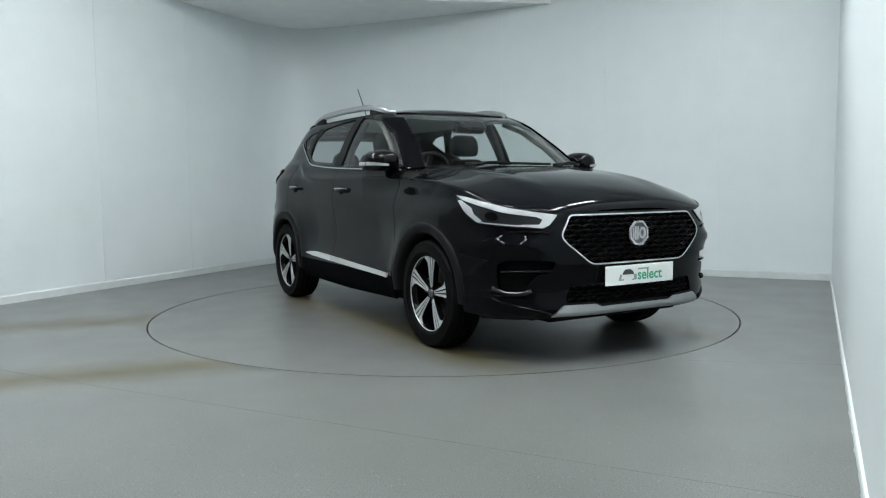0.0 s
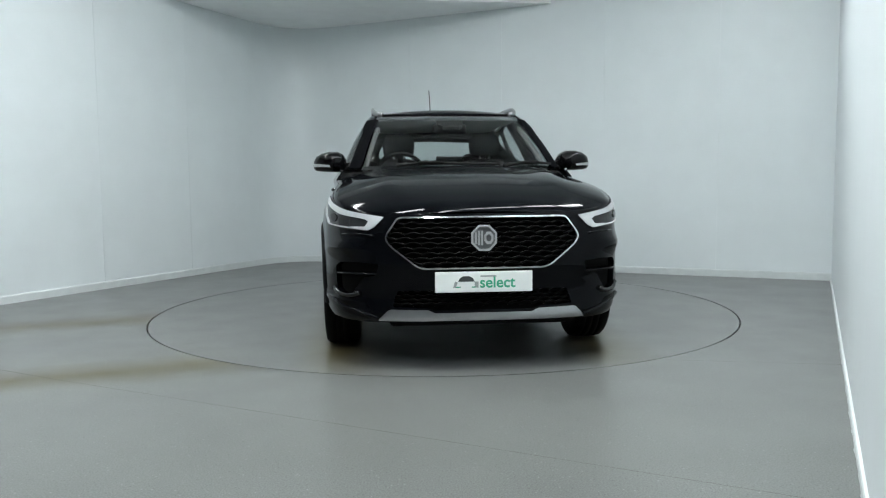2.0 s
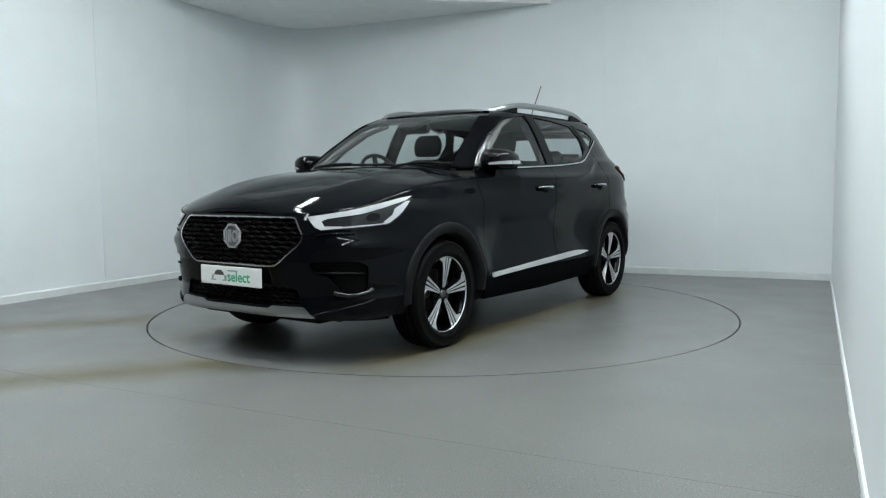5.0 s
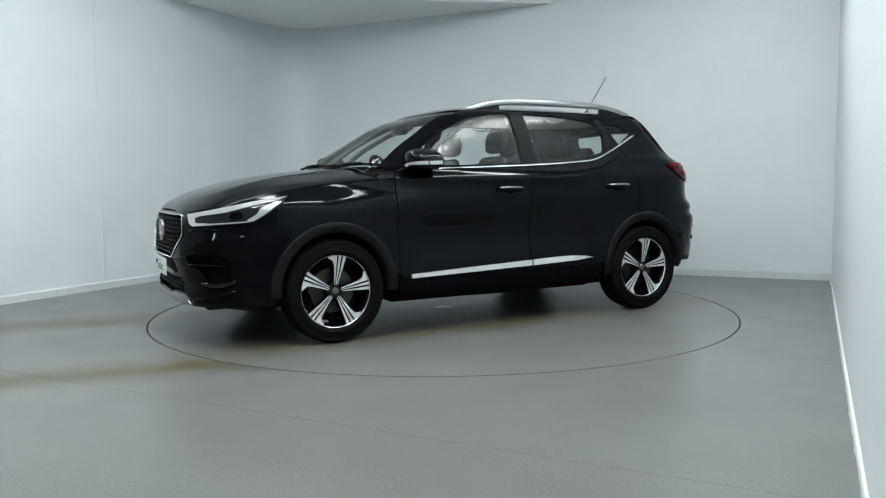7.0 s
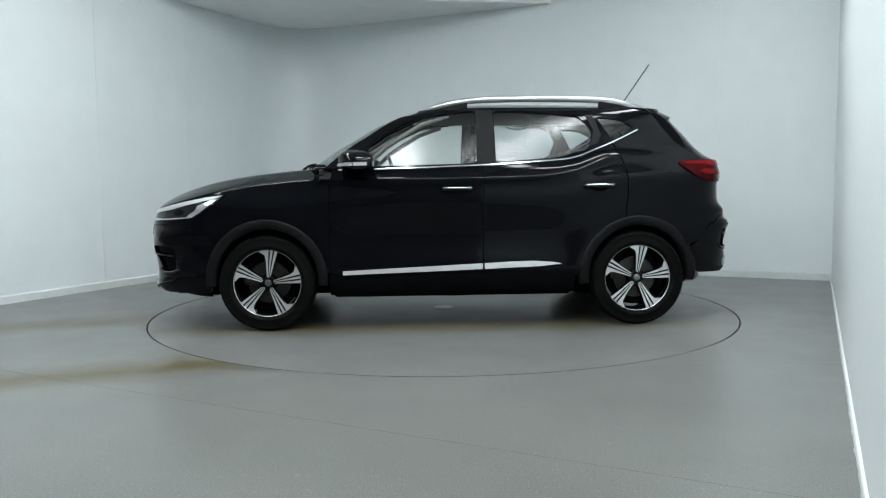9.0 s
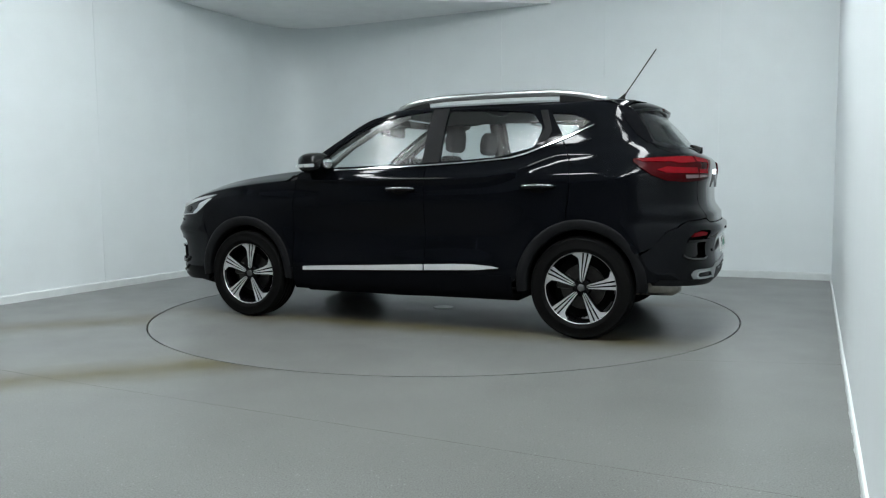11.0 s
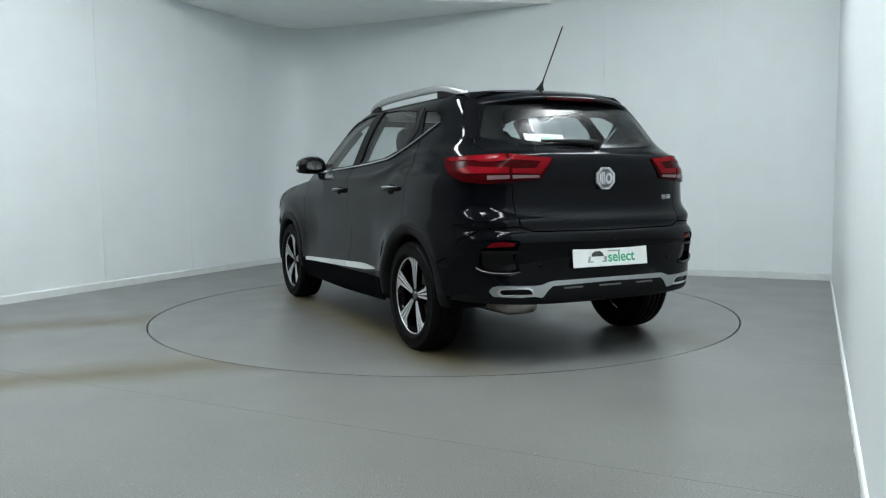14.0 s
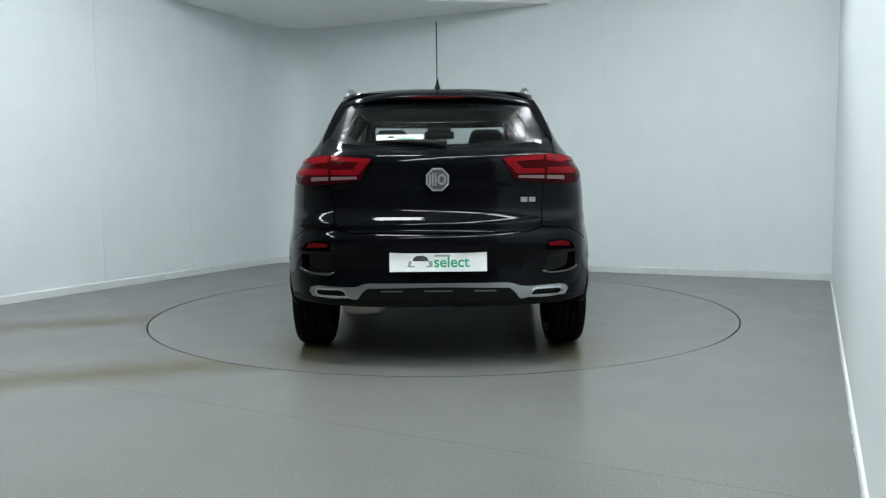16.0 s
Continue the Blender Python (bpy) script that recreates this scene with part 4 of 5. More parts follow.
def number_plate(m, parent):
    """White show plate: a dark car outline, a grey bar and a green word. Local x right, y up, z out."""
    bm = bmesh.new()
    box(bm, -0.26, -0.055, 0, 0.26, 0.055, 0.007, 0.003, m)
    pl = part("show_plate", bm, M_PLATE, parent, "white plate with green lettering")
    cu = bpy.data.curves.new("lettering", "FONT")
    cu.body, cu.size, cu.extrude, cu.offset = "select", 0.082, 0.0004, 0.0016
    tmp = new("lettering", cu)
    me = bpy.data.meshes.new_from_object(tmp.evaluated_get(bpy.context.evaluated_depsgraph_get()))
    bpy.data.objects.remove(tmp)
    xs = [v.co.x for v in me.vertices]
    for v in me.vertices:
        v.co = m @ Vector(((v.co.x - min(xs)) / (max(xs) - min(xs)) * 0.19 - 0.022, v.co.y - 0.030, 0.0078 + v.co.z))
    me.materials.clear()
    me.materials.append(M_GREEN)
    t = new("lettering", me)
    t.parent = pl
    bm = bmesh.new()
    prism(bm, [(-0.02, 0.026), (0.065, 0.026), (0.065, 0.034), (-0.02, 0.034)], 0.0074, 0.0082)
    for v in bm.verts:
        v.co = m @ v.co
    part("print_bar", bm, M_PRINT_GREY, pl)
    for poly, mt in (([(-0.138, 0.002), (-0.050, 0.002), (-0.058, 0.020), (-0.078, 0.031), (-0.112, 0.031), (-0.130, 0.020)], M_PRINT_DARK),
                     ([(-0.165, -0.030), (-0.150, -0.030), (-0.140, 0.000), (-0.155, 0.004)], M_PRINT_GREY), ([(-0.048, -0.030), (-0.030, -0.030), (-0.030, 0.002), (-0.052, 0.002)], M_PRINT_GREY),
                     ([(-0.150, -0.030), (-0.125, -0.030), (-0.125, -0.024), (-0.150, -0.024)], M_GREEN), ([(-0.065, -0.030), (-0.045, -0.030), (-0.045, -0.024), (-0.065, -0.024)], M_GREEN)):
        bm = bmesh.new()
        prism(bm, poly, 0.0074, 0.0082)
        for v in bm.verts:
            v.co = m @ v.co
        part("print_shape", bm, mt, pl)
    return pl


number_plate(Matrix.Translation((2.214, -0.004, 0.487)) @ Matrix(((0, 0, 1, 0), (1, 0, 0, 0), (0, 1, 0, 0), (0, 0, 0, 1))), car)
number_plate(Matrix.Translation((-2.088, 0.0, 0.592)) @ Matrix(((0, 0, -1, 0), (-1, 0, 0, 0), (0, 1, 0, 0), (0, 0, 0, 1))) @ Matrix.Rotation(radians(-7), 4, "X"), car)

# front skid trim and the black lip below
skid = [(0.30, 0.334), (0.494, 0.338), (0.510, 0.332), (0.56, 0.280), (0.28, 0.279)]
skid_all = [(0.26, 0.317)] + skid + [(-y, z) for y, z in skid[::-1]] + [(-0.26, 0.317)]
sheet("skid_trim", nose_conv(skid_all), nose_pos, M_SATIN, car, 0.016, off=0.008, depth=0.025, label="satin silver front skid trim")
lip = [(0.0, 0.268)] + [(nose_y(y, 0.268), 0.268) for y in (0.3, 0.6, 0.72)] + [(nose_x(x, 0.27), 0.27) for x in (1.85, 1.72)] + [(nose_x(1.70, 0.20), 0.20), (nose_y(0.6, 0.2), 0.2), (nose_y(0.3, 0.2), 0.2)]
sheet("front_lip", lip + [(-a, b) for a, b in lip[::-1] if a > 0], nose_pos, M_MATT, car, 0.025, off=-0.03, depth=0.03, label="grained black lip below the bumper")
for sg in (1, -1):
    vp = [(sg * a, b) for a, b in nose_conv(grown(vent, 0.035))]
    v = sheet("bumper_vent", vp, nose_pos, M_DARK, car, 0.05, off=-0.032, depth=0, label="dark false air vent")
    bar = [(0.57, 0.522), (0.70, 0.520), (0.78, 0.516), (0.78, 0.528), (0.70, 0.533), (0.57, 0.534)]
    sheet("vent_bar", [(sg * a, b) for a, b in nose_conv(bar)], nose_pos, M_GLOSS, v, 0.04, off=-0.004, depth=0.03)
    bar = [(0.672, 0.412), (0.70, 0.402), (0.775, 0.398), (0.80, 0.425), (0.786, 0.424), (0.765, 0.410), (0.705, 0.414), (0.68, 0.43)]
    sheet("vent_rim", [(sg * a, b) for a, b in nose_conv(bar)], nose_pos, M_GLOSS, v, 0.04, off=0.008, depth=0.02)
    tube("vent_ledge", [tuple(nose_pos(np.array([sg * nose_y(y, z)]), np.array([z]))[0] + np.array((0.004, sg * 0.003, 0))) for y, z in ((0.80, 0.435), (0.785, 0.415), (0.755, 0.404), (0.72, 0.402), (0.68, 0.410), (0.66, 0.422))], 0.013, M_LEDGE, v, k=10)
    tube("vent_ledge", [tuple(nose_pos(np.array([sg * nose_y(y, z)]), np.array([z]))[0] + np.array((0.002, 0, 0))) for y, z in ((0.57, 0.528), (0.62, 0.528), (0.68, 0.527), (0.74, 0.524), (0.78, 0.522))], 0.006, M_PAINT, v, k=10)
    tube("bumper_edge", [tuple(nose_pos(np.array([sg * nose_y(y, z)]), np.array([z]))[0] + np.array((0.002, 0, 0))) for y, z in ((0.80, 0.372), (0.77, 0.350), (0.72, 0.333), (0.66, 0.318), (0.60, 0.302), (0.565, 0.288))], 0.010, M_PAINT, front_bumper, k=10)
    tube("bumper_crease", [tuple(nose_pos(np.array([sg * nose_y(y, z)]), np.array([z]))[0] + np.array((0.001, 0, 0))) for y, z in ((0.585, 0.731), (0.62, 0.738), (0.66, 0.741), (0.71, 0.741), (0.75, 0.738))], 0.006, M_PAINT, front_bumper, k=10)
    # headlamp: dark housing, bright light guide along the top and the inner corner, projector, clear cover
    hl = [(nose_y(0.520, 0.830), 0.830), (nose_x(2.0, 0.864), 0.864), (nose_x(1.85, 0.899), 0.899), (nose_x(1.70, 0.927), 0.927), (nose_x(1.575, 0.940), 0.940), (nose_x(1.60, 0.918), 0.918),
          (nose_x(1.67, 0.868), 0.868), (nose_x(1.72, 0.825), 0.825), (nose_x(1.80, 0.783), 0.783), (nose_y(0.72, 0.762), 0.762), (nose_y(0.61, 0.757), 0.757), (nose_y(0.575, 0.774), 0.774)]
    hl = [(sg * a, b) for a, b in hl]
    lamp_ob = sheet("headlamp", rounded(hl, 0.008, 2), nose_pos, M_LAMP_DARK, car, 0.03, off=0.004, depth=0.02, label="headlamp with bright white light guide")
    guide = [(nose_y(0.526, 0.829), 0.829), (nose_x(2.0, 0.861), 0.861), (nose_x(1.85, 0.895), 0.895), (nose_x(1.70, 0.923), 0.923), (nose_x(1.59, 0.935), 0.935), (nose_x(1.65, 0.912), 0.912), (nose_x(1.72, 0.898), 0.898), (nose_x(1.85, 0.869), 0.869), (nose_x(1.95, 0.843), 0.843),
             (nose_y(0.630, 0.820), 0.820), (nose_y(0.606, 0.806), 0.806), (nose_y(0.626, 0.779), 0.779), (nose_y(0.70, 0.779), 0.779), (nose_y(0.70, 0.770), 0.770), (nose_y(0.612, 0.760), 0.760), (nose_y(0.578, 0.776), 0.776)]
    sheet("light_guide", [(sg * a, b) for a, b in guide], nose_pos, M_WHITE_LAMP, lamp_ob, 0.03, off=0.008, depth=0.006, label="white daytime light guide")
    low = [(nose_y(0.640, 0.774), 0.774), (nose_y(0.72, 0.778), 0.778), (nose_x(1.81, 0.792), 0.792), (nose_x(1.812, 0.787), 0.787), (nose_y(0.72, 0.770), 0.770), (nose_y(0.635, 0.766), 0.766)]
    sheet("light_strip", [(sg * a, b) for a, b in low], nose_pos, M_WHITE_LAMP, lamp_ob, 0.03, off=0.008, depth=0.006)
    c = nose_x(1.89, 0.826)
    hook = [(1.625, 0.908), (1.66, 0.906), (1.70, 0.890), (1.755, 0.868), (1.775, 0.835), (1.825, 0.803), (1.835, 0.794), (1.80, 0.790), (1.735, 0.828), (1.68, 0.868)]
    sheet("reflector", [(sg * nose_x(x, z), z) for x, z in hook], nose_pos, M_REFLECTOR, lamp_ob, 0.03, off=0.007, depth=0.004, label="silvered reflector hook")
    sheet("projector", [(sg * (c + 0.040 * math.cos(2 * math.pi * i / 24)), 0.824 + 0.022 * math.sin(2 * math.pi * i / 24)) for i in range(24)], nose_pos, M_GLOSS, lamp_ob, 0.02, off=0.010, depth=0.006, label="dark projector lens")

# -- windscreen, roof, rails, aerial
ws = [(top_y(y, z), z) for y, z in ((0.690, 1.112), (0.664, 1.20), (0.635, 1.30), (0.600, 1.40), (0.563, 1.49), (0.545, 1.525))]
ws = ws + [(-a, b) for a, b in ws[::-1]]
windscreen = sheet("windscreen", ws, top_pos, M_GLASS, car, 0.06, off=-0.006, depth=0, label="clear raked windscreen")
windscreen.visible_shadow = False
inner = [(top_y(y, z), z) for y, z in ((0.664, 1.135), (0.646, 1.20), (0.617, 1.30), (0.581, 1.40), (0.548, 1.485))]
inner = inner + [(-a, b) for a, b in inner[::-1]]
sheet("glass_border", ws, top_pos, M_GLOSS, windscreen, 0.05, off=-0.010, depth=0, holes=[inner], label="black printed glass border")
ROOF_Z = curve([(0.235, 1.541), (0.19, 1.561), (0.1, 1.583), (-0.05, 1.598), (-0.3, 1.608), (-0.6, 1.611), (-1.0, 1.602), (-1.3, 1.588), (-1.5, 1.572), (-1.61, 1.548)])
xs = np.concatenate([0.235 - 0.3 * (1 - np.cos(np.linspace(0, math.pi / 2, 14))), np.linspace(-0.1, -1.605, 34)])
q = np.linspace(-1, 1, 41)
EDGE = 1.541
ye = half(xs, np.full_like(xs, EDGE), True)
ye[0] = max(ye[0], 0.15)
Z = EDGE + (ROOF_Z(xs) - EDGE)[:, None] * (1 - np.abs(q) ** 2.3)[None]
P = np.stack([np.repeat(xs[:, None], len(q), 1), ye[:, None] * q[None], Z], -1)
roof = grid_mesh("roof", P[:, ::-1], M_PAINT, car, "glossy black roof")
grid_mesh("headliner", P - (0, 0, 0.03), M_LINER, roof, "light grey roof lining")
for sg in (1, -1):
    def rail_path(a, b, lift):
        pts = []
        for i in range(41):
            t = i / 40
            x = a + (b - a) * t
            y = float(half(np.array(x), np.array(1.548), True)) - 0.012
            z = 1.537 + lift * (1 - (1 - min(1, min(t, 1 - t) / 0.27)) ** 2) + 0.016 * math.sin(math.pi * t)
            pts.append((x, sg * y, z))
        return pts
    rail = tube("roof_rail", rail_path(0.16, -1.40, 0.060), 0.0145, M_SATIN, car, "satin silver roof rail", flat=1.65)
    for a, b in ((0.13, -0.12), (-1.08, -1.36)):
        bm = bmesh.new()
        prof = []
        for i in range(9):
            x = a + (b - a) * i / 8
            y = float(half(np.array(x), np.array(1.548), True)) - 0.012
            t = (0.16 - x) / 1.56
            zt = 1.537 + 0.060 * (1 - (1 - min(1, max(0, min(t, 1 - t)) / 0.27)) ** 2) + 0.016 * math.sin(math.pi * t) - 0.008
            prof.append([bm.verts.new((x, sg * y + dy, z)) for dy, z in ((-0.012, 1.52), (-0.012, zt), (0.012, zt), (0.012, 1.52))])
        for u, v in zip(prof, prof[1:]):
            for j in range(4):
                bm.faces.new((u[j], u[(j + 1) % 4], v[(j + 1) % 4], v[j]))
        bm.faces.new(prof[0])
        bm.faces.new(prof[-1][::-1])
        bmesh.ops.recalc_face_normals(bm, faces=bm.faces)
        part("rail_foot", bm, M_MATT, rail, "black rail foot")
aerial = blob("aerial", [(1.580, -1.375, 0, 0.05, 0.022), (1.595, -1.38, 0, 0.038, 0.018), (1.615, -1.395, 0, 0.018, 0.010), (1.640, -1.415, 0, 0.008, 0.006)], M_MATT, car, "black roof aerial with thin rod", axis="z", k=14)
tube("aerial_rod", [(-1.412 - 0.215 * t, 0.002, 1.63 + 0.31 * t) for t in (0, 0.3, 0.6, 1)], 0.0040, M_MATT, aerial, k=6, up=(0, 1, 0))

# -- tail: glass, tailgate, spoiler, lamps, bumper
rg = [(0.0, 1.198), (0.30, 1.208), (0.50, 1.228), (0.622, 1.258), (0.628, 1.275), (0.575, 1.38), (0.535, 1.455), (0.0, 1.475)]
rg_all = rg + [(-y, z) for y, z in rg[-2:0:-1]]
tg = [(0.635, 1.165), (0.596, 1.10), (0.571, 1.0), (0.560, 0.85), (0.552, 0.775), (0.49, 0.748)]
tg_in = [(0.641, 1.30), (0.596, 1.40), (0.550, 1.495)]
gate = tail_conv([(0.0, 1.500)] + tg_in[::-1] + [(0.661, 1.22)] + tg + [(0.0, 0.744)])
gate = gate + [(-a, b) for a, b in gate[::-1] if a > 1e-6]
tailgate = sheet("tailgate", gate, tail_pos, M_PAINT, car, 0.022, holes=[rounded(tail_conv(grown(rg_all, -0.002)), 0.02, 3)], label="glossy black tailgate")
rear_glass = sheet("rear_window", rounded(tail_conv(rg_all), 0.02, 3), tail_pos, M_GLASS_DARK, tailgate, 0.06, off=-0.003, depth=0, label="tinted rear window")
rear_glass.visible_shadow = False
rin = [(0.0, 1.225), (0.30, 1.235), (0.46, 1.255), (0.515, 1.285), (0.505, 1.34), (0.46, 1.425), (0.0, 1.44)]
rin = rin + [(-y, z) for y, z in rin[-2:0:-1]]
sheet("glass_border", rounded(tail_conv(rg_all), 0.02, 3), tail_pos, M_SATIN_BLACK, tailgate, 0.05, off=-0.006, depth=0, holes=[rounded(tail_conv(rin), 0.03, 3)], label="black printed glass border")
ys = np.linspace(-1, 1, 41)
prof = [(-1.44, 1.578), (-1.55, 1.566), (-1.64, 1.541), (-1.700, 1.515), (-1.706, 1.503), (-1.694, 1.490), (-1.66, 1.487), (-1.62, 1.485), (-1.58, 1.49)]
rows = []
for x, z in prof:
    wid = 0.580 - 0.12 * max(0, -1.5 - x)
    rows.append([(x + 0.13 * abs(a) ** 4, a * wid, z - (0.028 + 0.02 * (x < -1.6)) * abs(a) ** 2.5) for a in ys])
spoiler = grid_mesh("roof_spoiler", np.array(rows)[:, ::-1], M_PAINT, tailgate, "black roof spoiler")
bm = bmesh.new()
box(bm, -1.712, -0.17, 1.492, -1.69, 0.17, 1.506, 0.002)
part("brake_light", bm, M_RED_DARK, tailgate, "dark red high brake light")
tube("wiper_arm", [(-1.925, -0.02, 1.222), (-1.925, 0.06, 1.232), (-1.915, 0.20, 1.238), (-1.90, 0.34, 1.240)], 0.017, M_MATT, tailgate, "black rear wiper", flat=1.4, k=8, taper=True)
blob("wiper_pivot", [(-1.95, -0.02, 1.222, 0.02, 0.02), (-1.925, -0.02, 1.224, 0.032, 0.026), (-1.89, -0.02, 1.226, 0.036, 0.03)], M_MATT, tailgate, k=12)
# two small bright bars of the model badge
for y0, y1 in ((-0.45, -0.485), (-0.495, -0.53)):
    for z0, z1 in ((0.905, 0.911), (0.914, 0.920), (0.923, 0.929)):
        sheet("badge_bar", tail_conv([(y0, z0), (y1, z0), (y1, z1), (y0, z1)]), tail_pos, M_SATIN, tailgate, 0.05, off=0.004, depth=0.006, label="small bright badge bar")
for sg in (1, -1):
    mm = lambda pts: [(sg * a, b) for a, b in pts]
    tl = tail_conv([(0.345, 1.140), (0.58, 1.160)]) + conv([(-1.82, 1.158), (-1.60, 1.148), (-1.603, 1.130), (-1.65, 1.092), (-1.72, 1.045), (-1.80, 1.012)], tail_x) + tail_conv([(0.70, 1.002), (0.58, 1.010), (0.415, 1.026)])
    lampb = sheet("tail_lamp", rounded(mm(tl), 0.008, 2), tail_pos, M_RED_DARK, car, 0.03, off=0.010, depth=0.03, label="dark red wraparound tail lamp")
    red = tail_conv([(0.352, 1.136), (0.575, 1.154)]) + tail_conv([(0.575, 1.128), (0.42, 1.120), (0.455, 1.085), (0.575, 1.082), (0.575, 1.058), (0.425, 1.055)])
    sheet("light_bar", mm(red), tail_pos, M_RED, lampb, 0.03, off=0.014, depth=0.004, label="bright red lens")
    red = tail_conv([(0.590, 1.155)]) + conv([(-1.82, 1.152), (-1.62, 1.142), (-1.66, 1.125), (-1.82, 1.125)], tail_x) + tail_conv([(0.69, 1.115), (0.59, 1.122)])
    sheet("light_bar", mm(red), tail_pos, M_RED, lampb, 0.03, off=0.014, depth=0.004, label="bright red lens")
    red = tail_conv([(0.590, 1.090), (0.69, 1.088)]) + conv([(-1.80, 1.092), (-1.745, 1.075), (-1.80, 1.056)], tail_x) + tail_conv([(0.59, 1.056)])
    sheet("light_bar", mm(red), tail_pos, M_RED, lampb, 0.03, off=0.014, depth=0.004, label="bright red lens")
    clr = tail_conv([(0.435, 1.047), (0.575, 1.047), (0.575, 1.029), (0.43, 1.034)])
    sheet("clear_lens", mm(clr), tail_pos, M_CLEAR_LAMP, lampb, 0.03, off=0.013, depth=0.004, label="clear lower lens")
    clr = tail_conv([(0.590, 1.047), (0.69, 1.045), (0.69, 1.024), (0.59, 1.028)])
    sheet("clear_lens", mm(clr), tail_pos, M_CLEAR_LAMP, lampb, 0.03, off=0.013, depth=0.004, label="clear lower lens")
# bumper
rb = tail_conv([(0.0, 0.738), (0.49, 0.742), (0.555, 0.768)]) + conv([(-1.93, 0.760), (-1.803, 0.695), (-1.716, 0.596), (-1.628, 0.532), (-1.655, 0.46), (-1.676, 0.385)], tail_x) + tail_conv([(0.70, 0.365), (0.40, 0.36), (0.0, 0.36)])
rvent = [(0.575, 0.700), (0.66, 0.705), (0.715, 0.690), (0.740, 0.655), (0.742, 0.560), (0.715, 0.528), (0.60, 0.520), (0.560, 0.535), (0.59, 0.600)]
rear_bumper = sheet("rear_bumper", rb + [(-a, b) for a, b in rb[::-1] if a > 1e-6], tail_pos, M_PAINT, car, 0.022, depth=0.04,
                    holes=[rounded(tail_conv(rvent), 0.015, 3), rounded([(-a, b) for a, b in tail_conv(rvent)], 0.015, 3)])
for sg in (1, -1):
    mm = lambda pts: [(sg * a, b) for a, b in pts]
    v = sheet("bumper_vent", mm(tail_conv(grown(rvent, 0.028))), tail_pos, M_GLOSS, car, 0.05, off=-0.028, depth=0, label="dark false air vent")
    sheet("reflector_lamp", mm(tail_conv([(0.60, 0.665), (0.720, 0.660), (0.705, 0.688), (0.66, 0.696), (0.60, 0.685)])), tail_pos, M_RED, v, 0.04, off=-0.006, depth=0.02, label="red fog reflector")
    sheet("vent_bar", mm(tail_conv([(0.585, 0.628), (0.735, 0.628), (0.735, 0.644), (0.545, 0.644)])), tail_pos, M_GLOSS, v, 0.04, off=0.004, depth=0.03)
    sheet("vent_rim", mm(tail_conv([(0.555, 0.528), (0.60, 0.512), (0.725, 0.520), (0.755, 0.555), (0.742, 0.556), (0.715, 0.534), (0.60, 0.526), (0.565, 0.540)])), tail_pos, M_GLOSS, v, 0.04, off=0.003, depth=0.02)
for sg, v in zip((1, -1), [o for o in car.children if o.name.startswith("bumper_vent")][-2:]):
    tube("vent_ledge", [tuple(tail_pos(np.array([sg * tail_y(y, z)]), np.array([z]))[0] + np.array((-0.003, 0, 0))) for y, z in ((0.752, 0.552), (0.735, 0.534), (0.70, 0.524), (0.66, 0.520), (0.60, 0.518), (0.562, 0.530))], 0.009, M_LEDGE, v, k=10)
cl = tail_conv([(0.0, 0.470), (0.41, 0.468), (0.47, 0.40), (0.56, 0.388), (0.72, 0.39)]) + conv([(-1.78, 0.40), (-1.735, 0.365)], tail_x) + tail_conv([(0.6, 0.352), (0.40, 0.345), (0.0, 0.340)])
sheet("rear_cladding", cl + [(-a, b) for a, b in cl[::-1] if a > 1e-6], tail_pos, M_CLAD, car, 0.025, off=0.002, depth=0.05, label="grained dark lower bumper cladding")
sk = [(0.0, 0.474), (0.375, 0.474), (0.405, 0.469), (0.44, 0.456), (0.48, 0.452), (0.66, 0.457), (0.695, 0.448), (0.708, 0.426), (0.69, 0.398), (0.56, 0.391), (0.485, 0.394), (0.448, 0.386), (0.436, 0.390), (0.410, 0.425), (0.382, 0.447), (0.0, 0.453)]
sk_all = tail_conv(sk) + [(-a, b) for a, b in tail_conv(sk)[-2:0:-1]]
tip = [(0.492, 0.404), (0.645, 0.405), (0.668, 0.418), (0.658, 0.438), (0.525, 0.439), (0.508, 0.430)]
tips = rounded(tail_conv(tip), 0.008, 2)
rear_trim = sheet("rear_skid_trim", sk_all, tail_pos, M_SATIN, car, 0.016, off=0.006, depth=0.02, holes=[tips, [(-a, b) for a, b in tips]], label="satin silver rear trim with exhaust openings")
for sg in (1, -1):
    mm = lambda pts: [(sg * a, b) for a, b in pts]
    sheet("exhaust_opening", mm(tail_conv(grown(tip, 0.006))), tail_pos, M_DARK, rear_trim, 0.04, off=-0.012, depth=0, label="dark exhaust opening")
    t2 = tail_conv(grown(tip, 0.008))
    sheet("exhaust_ring", rounded(mm(t2), 0.008, 2), tail_pos, M_CHROME, rear_trim, 0.03, off=0.009, depth=0.02, holes=[rounded(mm(tail_conv(grown(tip, -0.003))), 0.008, 2)], label="chrome exhaust surround")
for y0, y1 in ((-0.31, -0.19), (-0.075, 0.075), (0.19, 0.31)):
    sheet("trim_bar", tail_conv([(y0, 0.428), (y1, 0.428), (y1, 0.436), (y0, 0.436)]), tail_pos, M_CAP, rear_trim, 0.05, off=0.008, depth=0.006, label="small grey trim bar")
for y, z in ((0.45, 0.565), (-0.45, 0.565), (0.0, 0.69)):
    X = tail_pos(np.array([tail_y(y, z)]), np.array([z]))[0]
    blob("parking_sensor", [(X[0] - 0.006, y, z, 0.008, 0.008), (X[0] + 0.01, y, z, 0.011, 0.011)], M_GLOSS, rear_bumper, k=10, power=2)
